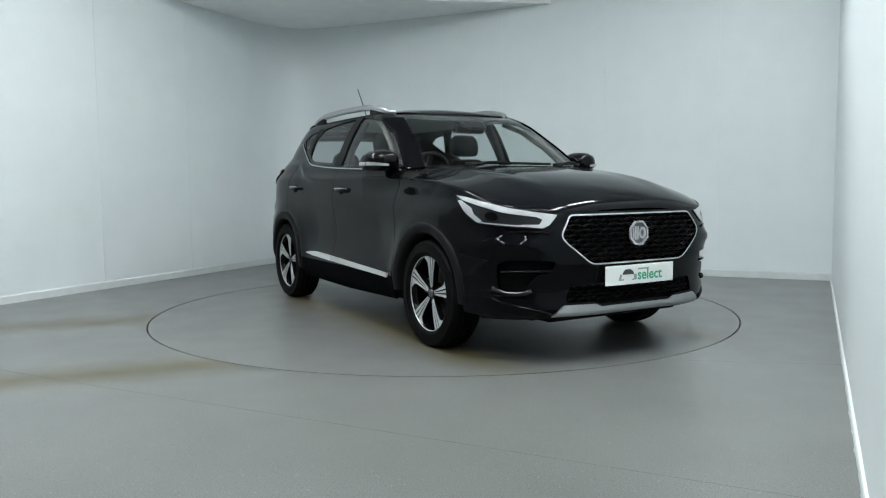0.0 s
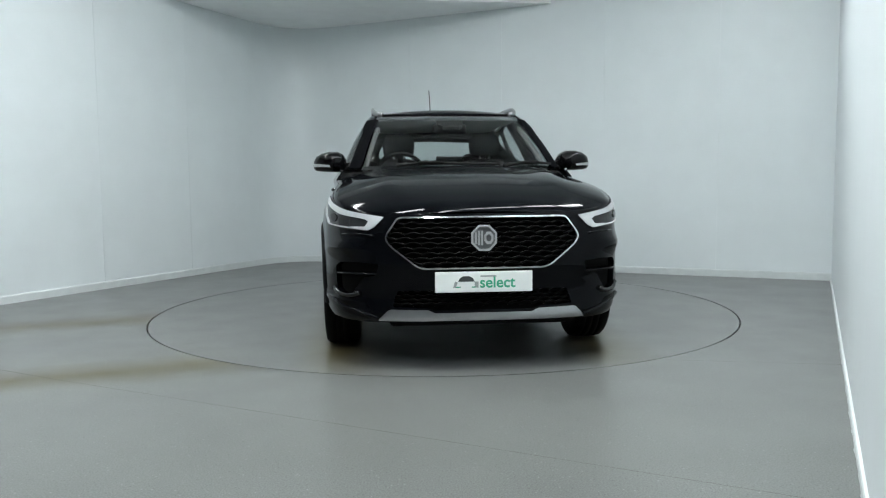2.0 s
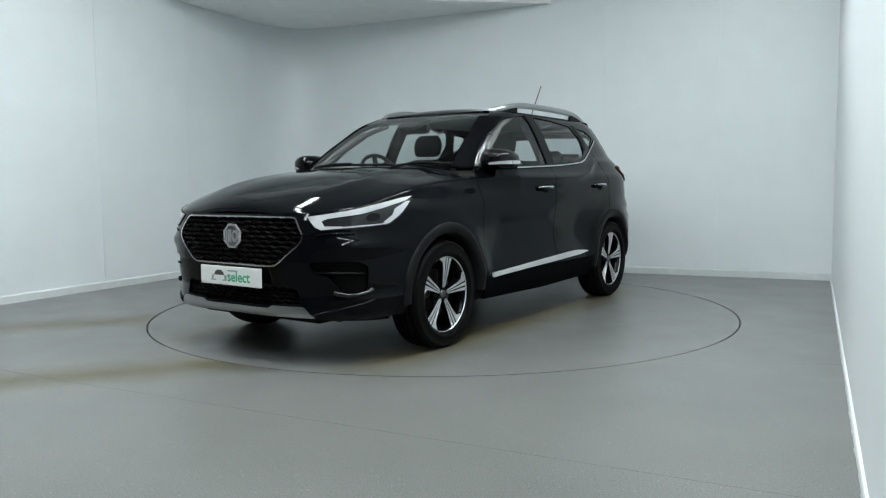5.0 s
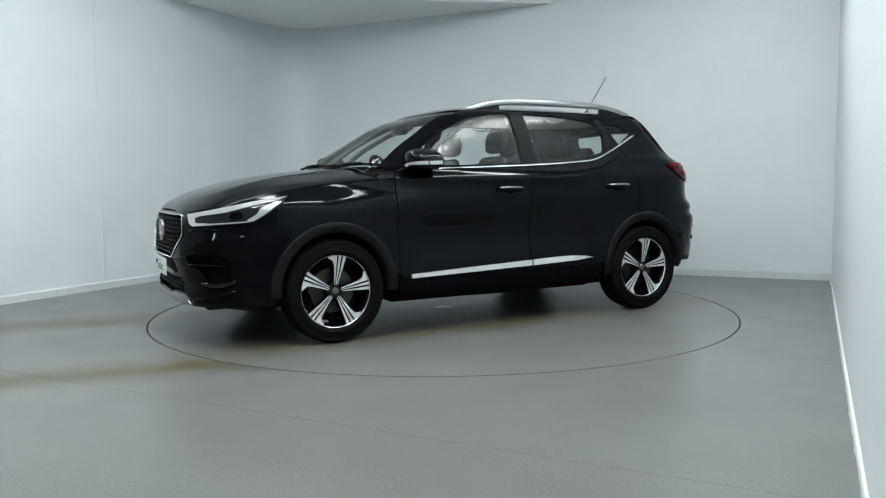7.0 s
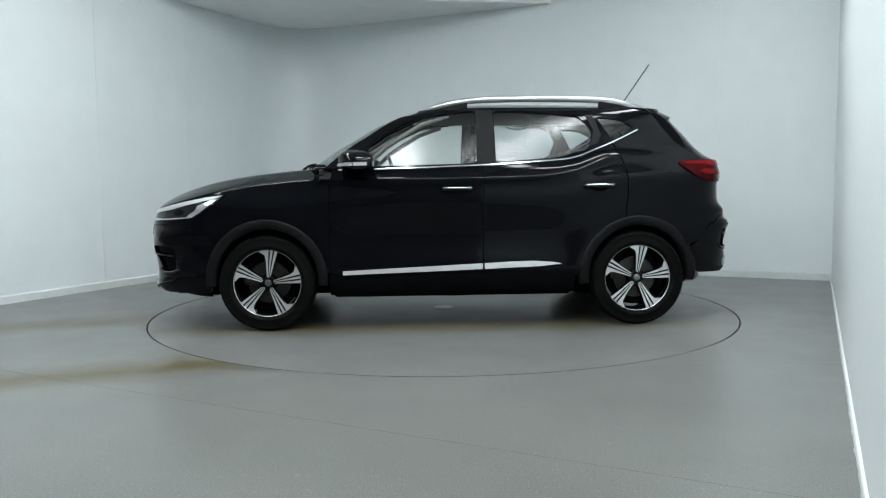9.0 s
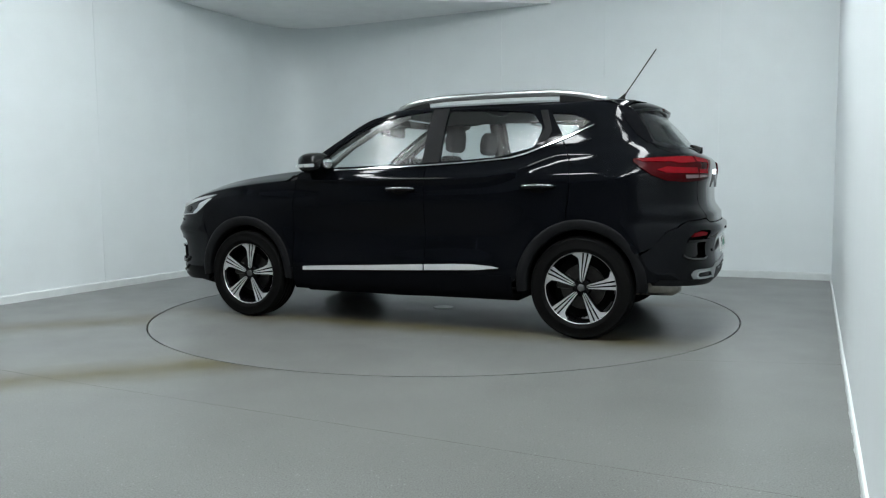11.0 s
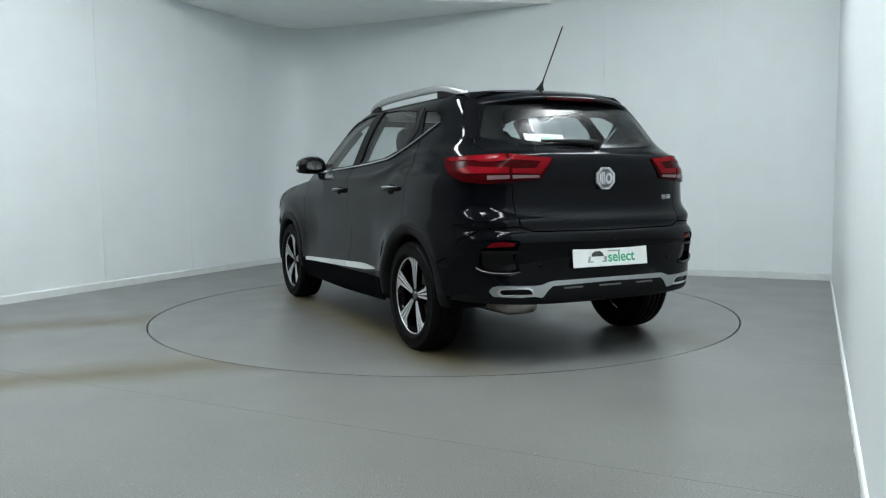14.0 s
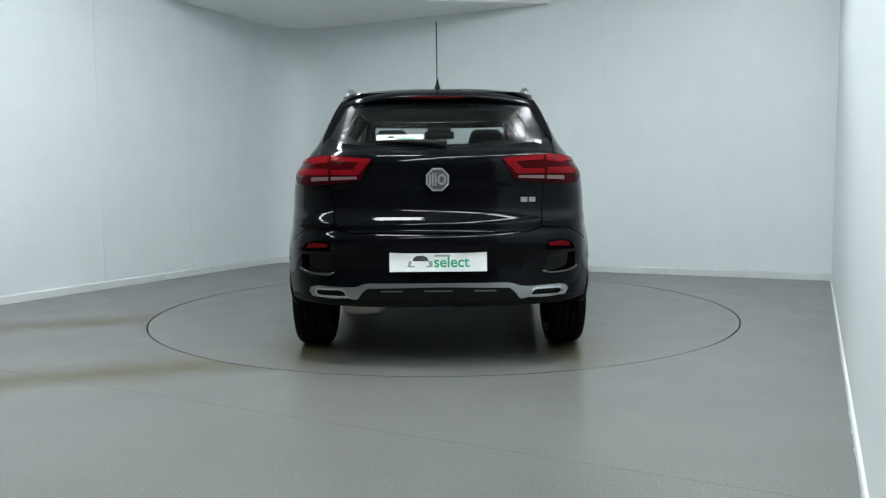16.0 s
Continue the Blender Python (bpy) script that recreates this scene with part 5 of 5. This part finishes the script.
blob("silencer", [(-1.35, 0.44, 0.315, 0.10, 0.05), (-1.37, 0.44, 0.315, 0.125, 0.065), (-1.82, 0.43, 0.315, 0.12, 0.058), (-1.86, 0.43, 0.315, 0.09, 0.035)], M_SILENCER, car, "dull metal silencer under the tail", power=3.5)


# -- wheels: barrel, tyre, five forked spokes with machined faces, cap, brake
def revolve(profile, k=64):
    """A ring about the y axis from (radius, y) points."""
    bm = bmesh.new()
    rows = [[bm.verts.new((r * math.cos(2 * math.pi * i / k), y, r * math.sin(2 * math.pi * i / k))) for r, y in profile] for i in range(k)]
    for i in range(k):
        a, b = rows[i], rows[(i + 1) % k]
        for j in range(len(profile) - 1):
            bm.faces.new((a[j], a[j + 1], b[j + 1], b[j]))
    bmesh.ops.recalc_face_normals(bm, faces=bm.faces)
    return bm


def spoke_piece(poly, y0, y1, ang):
    """A flat piece in the wheel's face: outline as (radius, across), turned to its place."""
    bm = bmesh.new()
    prism(bm, poly, 0, 1)
    ca, sa = math.cos(ang), math.sin(ang)
    for v in bm.verts:
        r, t, z = v.co
        dish = 0.018 * (1 - min(1, r / 0.22)) ** 1.5
        v.co = Vector((r * ca - t * sa, y0 + (y1 - y0) * z - dish, r * sa + t * ca))
    bmesh.ops.recalc_face_normals(bm, faces=bm.faces)
    return bm


def build_wheel(m, parent):
    w = part("wheel", revolve([(0.231, 0.085), (0.223, 0.080), (0.214, 0.03), (0.208, -0.09), (0.215, -0.10)]), M_GLOSS, parent, "alloy wheel with bright machined spokes", smooth=True)
    w.matrix_basis = m
    tyre = [(0.215, -0.10), (0.245, -0.106), (0.285, -0.108), (0.315, -0.100), (0.328, -0.086), (0.3325, -0.06), (0.3325, -0.046), (0.326, -0.045), (0.326, -0.038), (0.3325, -0.037), (0.3335, -0.004), (0.326, -0.003), (0.326, 0.003), (0.3335, 0.004),
            (0.3325, 0.037), (0.326, 0.038), (0.326, 0.045), (0.3325, 0.046), (0.3325, 0.06), (0.328, 0.086), (0.316, 0.099), (0.312, 0.1035), (0.308, 0.101), (0.285, 0.108), (0.262, 0.1075), (0.258, 0.1095), (0.254, 0.107), (0.245, 0.104), (0.238, 0.097), (0.231, 0.088)]
    part("tyre", revolve(tyre, 80), M_TYRE, w, "black rubber tyre", smooth=True)
    part("rim_lip", revolve([(0.231, 0.084), (0.236, 0.0895), (0.2365, 0.090), (0.230, 0.088), (0.226, 0.078)], 80), M_MACHINED, w, "bright machined rim edge", smooth=True)
    part("brake_disc", revolve([(0.06, 0.0), (0.06, 0.012), (0.145, 0.012), (0.145, -0.01), (0.06, -0.01)], 48), M_DISC_BRAKE, w, "steel brake disc")
    part("back_plate", revolve([(0.0, -0.03), (0.20, -0.03)], 32), M_DARK, w)
    bm = bmesh.new()
    box(bm, -0.045, -0.02, -0.045, 0.045, 0.03, 0.045, 0.012, Matrix.Translation((0.125, 0, 0.03)))
    part("brake_caliper", bm, M_DISC_BRAKE, w)
    part("hub", revolve([(0.0, 0.058), (0.040, 0.056), (0.055, 0.048), (0.062, 0.03), (0.062, 0.0)], 40), M_GLOSS, w, smooth=True)
    part("hub_cap", revolve([(0.0, 0.0735), (0.016, 0.073), (0.022, 0.071), (0.025, 0.058)], 32), M_CAP, w, "small dull metal centre cap", smooth=True)
    base = [(0.022, -0.016), (0.12, -0.030), (0.187, -0.049), (0.206, -0.085), (0.224, -0.070), (0.230, -0.01), (0.229, 0.02), (0.225, 0.045), (0.13, 0.029), (0.022, 0.016)]
    blade_a = [(0.040, -0.007), (0.044, -0.012), (0.12, -0.0245), (0.16, -0.0315), (0.190, -0.043), (0.200, -0.064), (0.207, -0.083), (0.223, -0.068), (0.229, -0.040), (0.229, -0.020), (0.13, -0.0130)]
    blade_b = [(0.038, -0.0016), (0.13, -0.0048), (0.230, -0.008), (0.230, 0.010), (0.13, 0.0052), (0.038, 0.0020)]
    blade_c = [(0.046, 0.0075), (0.13, 0.0135), (0.229, 0.022), (0.226, 0.042), (0.13, 0.0255), (0.048, 0.0125)]
    for i in range(5):
        a = radians(98 + 72 * i)
        sp = part("spoke", spoke_piece(base, 0.045, 0.0795, a), M_GLOSS, w)
        bm = bmesh.new()
        for pl in (blade_a, blade_b, blade_c):
            b2 = spoke_piece(pl, 0.078, 0.0825, a)
            tmp = bpy.data.meshes.new("tmp")
            b2.to_mesh(tmp)
            b2.free()
            bm.from_mesh(tmp)
            bpy.data.meshes.remove(tmp)
        part("spoke_face", bm, M_MACHINED, w, "bright machined spoke face")
        part("wheel_nut", spoke_piece([(0.047 + 0.007 * math.cos(b), 0.007 * math.sin(b)) for b in [j * math.pi / 4 for j in range(8)]], 0.03, 0.066, a + radians(36)), M_GLOSS, w)
    return w


TRACK = 0.778
first = build_wheel(Matrix.Translation((WHEEL_X, TRACK, WHEEL_Z)), car)
for x, y, turn in ((-WHEEL_X, TRACK, 0), (WHEEL_X, -TRACK, 180), (-WHEEL_X, -TRACK, 180)):
    copy_thing(first, pose(x, y, WHEEL_Z, 0, 0, turn))

# -- door mirrors, handles, wipers
for sg in (1, -1):
    fit_x, fit_z = lambda v: 0.668 + (v - 0.638) * 1.2, lambda v: 1.166 + (v - 1.177) * 1.12
    rings = [(0.765, 0.625, 1.160, 0.060, 0.032), (0.785, 0.632, 1.170, 0.084, 0.054), (0.82, 0.640, 1.177, 0.098, 0.064), (0.88, 0.640, 1.178, 0.098, 0.065), (0.935, 0.632, 1.174, 0.090, 0.058), (0.975, 0.620, 1.166, 0.070, 0.046), (0.994, 0.612, 1.158, 0.040, 0.026)]
    mirror = blob("door_mirror", [(sg * p, fit_x(a), fit_z(b), c * 1.2, d * 1.12) for p, a, b, c, d in rings], M_GLOSS, car, "gloss black door mirror with indicator strip", axis="y", k=28, power=2.7)
    bm = bmesh.new()
    for i in range(13):
        t = i / 12
        y = 0.875 + 0.123 * t
        x = float(np.interp(y, [0.875, 0.935, 0.975, 0.994, 0.999], [0.735, 0.723, 0.694, 0.655, 0.615]))
        row = [bm.verts.new((fit_x(p), sg * y, fit_z(v))) for p, v in ((x + 0.010 - 0.004 * t, 1.143 + 0.003 * t), (x + 0.012 - 0.002 * t, 1.154 + 0.013 * t), (x - 0.05, 1.156 + 0.012 * t), (x - 0.05, 1.145 + 0.003 * t))]
        if i:
            for j in range(4):
                bm.faces.new((prev[j], prev[(j + 1) % 4], row[(j + 1) % 4], row[j]))
        else:
            bm.faces.new(row)
        prev = row
    bm.faces.new(prev[::-1])
    bmesh.ops.recalc_face_normals(bm, faces=bm.faces)
    part("indicator", bm, M_ORANGE, mirror, "clear silver indicator strip")
    blob("mirror_base", [(sg * 0.74, 0.66, 1.118, 0.075, 0.012), (sg * 0.80, 0.65, 1.122, 0.075, 0.016), (sg * 0.86, 0.645, 1.130, 0.070, 0.02)], M_MATT, mirror, axis="y", power=3)
    bm = bmesh.new()
    ring = [(0.875 + 0.068 * math.cos(a), 1.174 + 0.034 * math.sin(a)) for a in [2 * math.pi * i / 24 for i in range(24)]]
    f = bm.faces.new([bm.verts.new((fit_x(0.5405), sg * y, fit_z(z))) for y, z in ring])
    part("mirror_glass", bm, M_MIRROR, mirror, "mirror glass")
    for x0, z in ((-0.022, 0.968), (-1.013, 0.981)):
        y = float(half(np.array(x0), np.array(z)) + detail(np.array(x0), np.array(z)))
        # no hollow here: a slightly raised black patch gives the shade of the handle cup
        rec = blob("handle_shade_patch", [(x0 - 0.065, sg * (y - 0.002), z - 0.010, 0.005, 0.014), (x0 - 0.035, sg * (y - 0.001), z - 0.010, 0.009, 0.032), (x0 + 0.025, sg * (y - 0.001), z - 0.010, 0.009, 0.032), (x0 + 0.055, sg * (y - 0.002), z - 0.010, 0.005, 0.014)], M_DARK, car, k=14, power=2.4)
        tagged(rec, "dark patch standing in for the shaded recess behind the door handle")
        hd = blob("door_handle", [(x0 - 0.113, sg * (y + 0.004), z, 0.006, 0.006), (x0 - 0.10, sg * (y + 0.018), z, 0.012, 0.013), (x0 - 0.05, sg * (y + 0.030), z, 0.012, 0.015), (x0 + 0.05, sg * (y + 0.030), z, 0.012, 0.015), (x0 + 0.10, sg * (y + 0.018), z, 0.012, 0.013), (x0 + 0.113, sg * (y + 0.004), z, 0.006, 0.006)], M_GLOSS, car, "gloss black door handle with chrome line", k=14, power=2.6)
        blob("handle_strip", [(x0 - 0.112, sg * (y + 0.009), z + 0.006, 0.004, 0.002), (x0 - 0.095, sg * (y + 0.026), z + 0.008, 0.006, 0.005), (x0 - 0.05, sg * (y + 0.038), z + 0.009, 0.005, 0.006), (x0 + 0.05, sg * (y + 0.038), z + 0.009, 0.005, 0.006), (x0 + 0.095, sg * (y + 0.026), z + 0.008, 0.006, 0.005), (x0 + 0.112, sg * (y + 0.009), z + 0.004, 0.004, 0.003)], M_CHROME, hd, k=10, power=2.2)


def screen_point(y, z, lift):
    u = top_y(y, z)
    e = 1e-4
    a = top_pos(np.array([u, u + e, u]), np.array([z, z, z + e]))
    n = np.cross(a[1] - a[0], a[2] - a[0])
    n /= np.linalg.norm(n)
    return tuple(a[0] + n * lift)


for pts in ([(-0.42, 1.128), (-0.30, 1.132), (-0.10, 1.134), (0.10, 1.130), (0.28, 1.128)], [(0.30, 1.122), (0.42, 1.132), (0.55, 1.135), (0.655, 1.130)]):
    path = [screen_point(y, z, 0.012) for y, z in pts]
    wp = tube("wiper_blade", path, 0.008, M_MATT, car, "black windscreen wiper", k=6, flat=1.3)
    a = Vector(path[2])
    tube("wiper_arm", [Vector(path[0]) + Vector((0.05, 0.0, -0.012)), (Vector(path[0]) + a) / 2 + Vector((0.03, 0, 0.008)), a + Vector((0.004, 0, 0.008))], 0.009, M_MATT, wp, k=6)

# -- cabin
cabin = car


def slab(name, b, mat, parent, bevel=0.02, m=None, label=""):
    bm = bmesh.new()
    box(bm, *b, bevel, m)
    return part(name, bm, mat, parent, label, smooth=False)


slab("cabin_floor", (-1.25, -0.58, 0.27, 1.0, 0.58, 0.34), M_DARK, cabin)
slab("underbody", (-0.85, -0.72, 0.205, 0.85, 0.72, 0.28), M_DARK, cabin)
slab("undertray", (0.86, -0.50, 0.205, 1.85, 0.50, 0.28), M_DARK, cabin)
slab("boot_tray", (-1.86, -0.58, 0.40, -1.26, 0.58, 0.46), M_DARK, cabin)
slab("firewall", (0.90, -0.72, 0.30, 0.98, 0.72, 1.08), M_DARK, cabin)
slab("boot_floor", (-1.90, -0.66, 0.60, -1.12, 0.66, 0.64), M_DARK, cabin)
slab("engine_cover", (0.95, -0.50, 0.22, 2.02, 0.50, 0.80), M_DARK, cabin)
blob("dashboard", [(-0.74, 0.70, 0.90, 0.20, 0.16), (-0.70, 0.70, 0.92, 0.24, 0.17), (-0.36, 0.70, 0.945, 0.25, 0.175), (0.0, 0.70, 0.93, 0.24, 0.165), (0.36, 0.70, 0.93, 0.24, 0.165), (0.70, 0.70, 0.92, 0.24, 0.165), (0.74, 0.70, 0.90, 0.20, 0.15)], M_CLOTH, cabin, "black dashboard", axis="y", power=3.5, k=24)
slab("display", (0.44, -0.13, 1.00, 0.46, 0.13, 1.12), M_SCREEN, cabin, 0.006, label="dark centre display")
slab("centre_console", (-0.35, -0.10, 0.34, 0.55, 0.10, 0.66), M_MATT, cabin)
# steering wheel on the right
bm = bmesh.new()
k1, k2 = 36, 10
tilt = Matrix.Translation((0.40, -0.37, 1.065)) @ Matrix.Rotation(radians(-66), 4, "Y")
vs = [[bm.verts.new(tilt @ Vector(((0.182 + 0.015 * math.cos(2 * math.pi * j / k2)) * math.cos(2 * math.pi * i / k1), (0.182 + 0.015 * math.cos(2 * math.pi * j / k2)) * math.sin(2 * math.pi * i / k1), 0.015 * math.sin(2 * math.pi * j / k2)))) for j in range(k2)] for i in range(k1)]
for i in range(k1):
    for j in range(k2):
        bm.faces.new((vs[i][j], vs[(i + 1) % k1][j], vs[(i + 1) % k1][(j + 1) % k2], vs[i][(j + 1) % k2]))
sw = part("steering_wheel", bm, M_MATT, cabin, "black three-spoke steering wheel", smooth=True)
for a in (0, 180, 270):
    bm = bmesh.new()
    box(bm, 0.03, -0.02, -0.01, 0.18, 0.02, 0.01, 0.005, tilt @ Matrix.Rotation(radians(a + 90), 4, "Z"))
    part("wheel_spoke", bm, M_MATT, sw)
bm = bmesh.new()
box(bm, -0.07, -0.06, -0.02, 0.07, 0.06, 0.03, 0.015, tilt)
part("airbag_cover", bm, M_MATT, sw)


def seat(y, x, width, top, name):
    s = blob(name, [(0.50, x + 0.28, y, 0.24, width), (0.56, x + 0.27, y, 0.27, width + 0.01), (0.64, x + 0.25, y, 0.26, width), (0.66, x + 0.24, y, 0.22, width - 0.03)], M_CLOTH, cabin, "black cloth seat", axis="z", power=3.5)
    rake = lambda z: x - 0.03 - 0.24 * (z - 0.55)
    blob("backrest", [(z, rake(z), y, th, hw) for z, th, hw in ((0.55, 0.06, width - 0.02), (0.70, 0.075, width), (0.95, 0.07, width - 0.01), (1.08, 0.06, width - 0.04), (top, 0.045, width - 0.09), (top + 0.02, 0.02, width - 0.13))], M_CLOTH, s, axis="z", power=3.2)
    return s, rake


def headrest(y, x, z0, z1, hw, parent):
    blob("headrest", [(z0, x, y, 0.02, hw - 0.04), (z0 + 0.02, x, y, 0.045, hw - 0.01), ((z0 + z1) / 2, x - 0.005, y, 0.052, hw), (z1 - 0.03, x - 0.012, y, 0.042, hw - 0.015), (z1, x - 0.016, y, 0.02, hw - 0.05)], M_CLOTH, parent, "padded black headrest", axis="z", power=3.0)
    for d in (-0.04, 0.04):
        tube("headrest_post", [(x, y + d, z0 - 0.07), (x, y + d, z0 + 0.03)], 0.006, M_SATIN, parent, k=6, up=(1, 0, 0))


for y in (-0.36, 0.36):
    s, rake = seat(y, -0.02, 0.25, 1.19, "front_seat")
    headrest(y, rake(1.32), 1.235, 1.415, 0.135, s)
bench = blob("rear_bench", [(0.52, -0.62, 0, 0.22, 0.62), (0.60, -0.64, 0, 0.25, 0.64), (0.66, -0.66, 0, 0.22, 0.62)], M_CLOTH, cabin, "black cloth rear bench", axis="z", power=5)
blob("backrest", [(0.6, -0.90, 0, 0.07, 0.62), (0.9, -0.98, 0, 0.08, 0.63), (1.08, -1.03, 0, 0.07, 0.60), (1.13, -1.05, 0, 0.04, 0.56)], M_CLOTH, bench, axis="z", power=5)
for y in (-0.38, 0.38):
    headrest(y, -1.06, 1.15, 1.285, 0.125, bench)
headrest(0.0, -1.06, 1.135, 1.215, 0.10, bench)
slab("parcel_shelf", (-1.78, -0.60, 1.085, -1.16, 0.60, 1.105), M_CLOTH, cabin, 0.004)
blob("rear_view_mirror", [(-0.125, 0.42, 1.415, 0.010, 0.026), (-0.10, 0.42, 1.417, 0.018, 0.036), (0.10, 0.42, 1.417, 0.018, 0.036), (0.125, 0.42, 1.415, 0.010, 0.026)], M_MATT, cabin, "black interior mirror", axis="y", power=3)
sh = [(top_y(y, z), z) for y, z in ((-0.10, 1.515), (-0.09, 1.452), (-0.06, 1.438), (0.06, 1.438), (0.09, 1.452), (0.10, 1.515))]
sheet("sensor_cover", sh, top_pos, M_MATT, cabin, 0.04, off=-0.012, depth=0.03, label="black sensor cover behind the windscreen")
# white card lying behind the rear window
mcard = Matrix.Translation((-1.745, 0.215, 1.262)) @ Matrix(((0, 0, -1, 0), (-1, 0, 0, 0), (0, 1, 0, 0), (0, 0, 0, 1))) @ Matrix.Rotation(radians(-35), 4, "X") @ Matrix.Diagonal((0.52, 0.5, 1, 1))
number_plate(mcard, cabin)
slab("card_rest", (-1.742, 0.08, 1.10, -1.735, 0.35, 1.255), M_DARK, cabin, 0.001)
# roof pillars' inner trim
for sg in (1, -1):
    pts = [(0.62, 1.13), (0.45, 1.28), (0.22, 1.42), (0.02, 1.49)]
    tube("pillar_lining", [(x, sg * (float(half(np.array(x), np.array(z), True)) - 0.045), z) for x, z in pts], 0.018, M_PILLAR, cabin, k=8)
    tube("pillar_lining", [screen_point(sg * y, z, -0.05) for y, z in ((0.656, 1.14), (0.628, 1.25), (0.592, 1.36), (0.550, 1.46))], 0.018, M_PILLAR, cabin, k=8)
    tube("pillar_lining", [(-0.21, sg * (float(half(np.array(-0.21), np.array(z), True)) - 0.05), z) for z in (0.9, 1.15, 1.3, 1.5)], 0.04, M_MATT, cabin, k=8, up=(1, 0, 0))
    tube("grab_handle", [(-0.55 - 0.2 * t, sg * (0.55 - 0.03 * math.sin(math.pi * t)), 1.495 - 0.03 * math.sin(math.pi * t)) for t in (0, 0.2, 0.5, 0.8, 1)], 0.009, M_LINER, cabin, k=6)


# ---- movement: table and car turn together, once round in about 27 s ----
TURN = [(0, -59.62), (0.5, -65.13), (1, -71.72), (1.5, -78.04), (2, -84.79), (2.5, -91.08), (3, -97.88), (3.5, -104.10), (4, -110.94), (6.5, -144.75), (7, -151.37), (7.5, -157.84), (8, -164.24), (8.5, -170.68), (9, -177.26), (11.5, -209.79), (12, -216.52), (12.5, -223.01), (13, -229.70), (13.5, -236.28), (14, -243.12), (14.5, -249.52), (15, -256.56), (15.5, -263.09), (16, -270.10)]


def motions():
    offset = Matrix.Translation((-0.037, 0.022, 0))
    walk(turntable, [(t, pose(0, 0, 0, 0, 0, a)) for t, a in TURN])
    walk(car, [(t, pose(0, 0, 0, 0, 0, a) @ offset) for t, a in TURN])


motions()
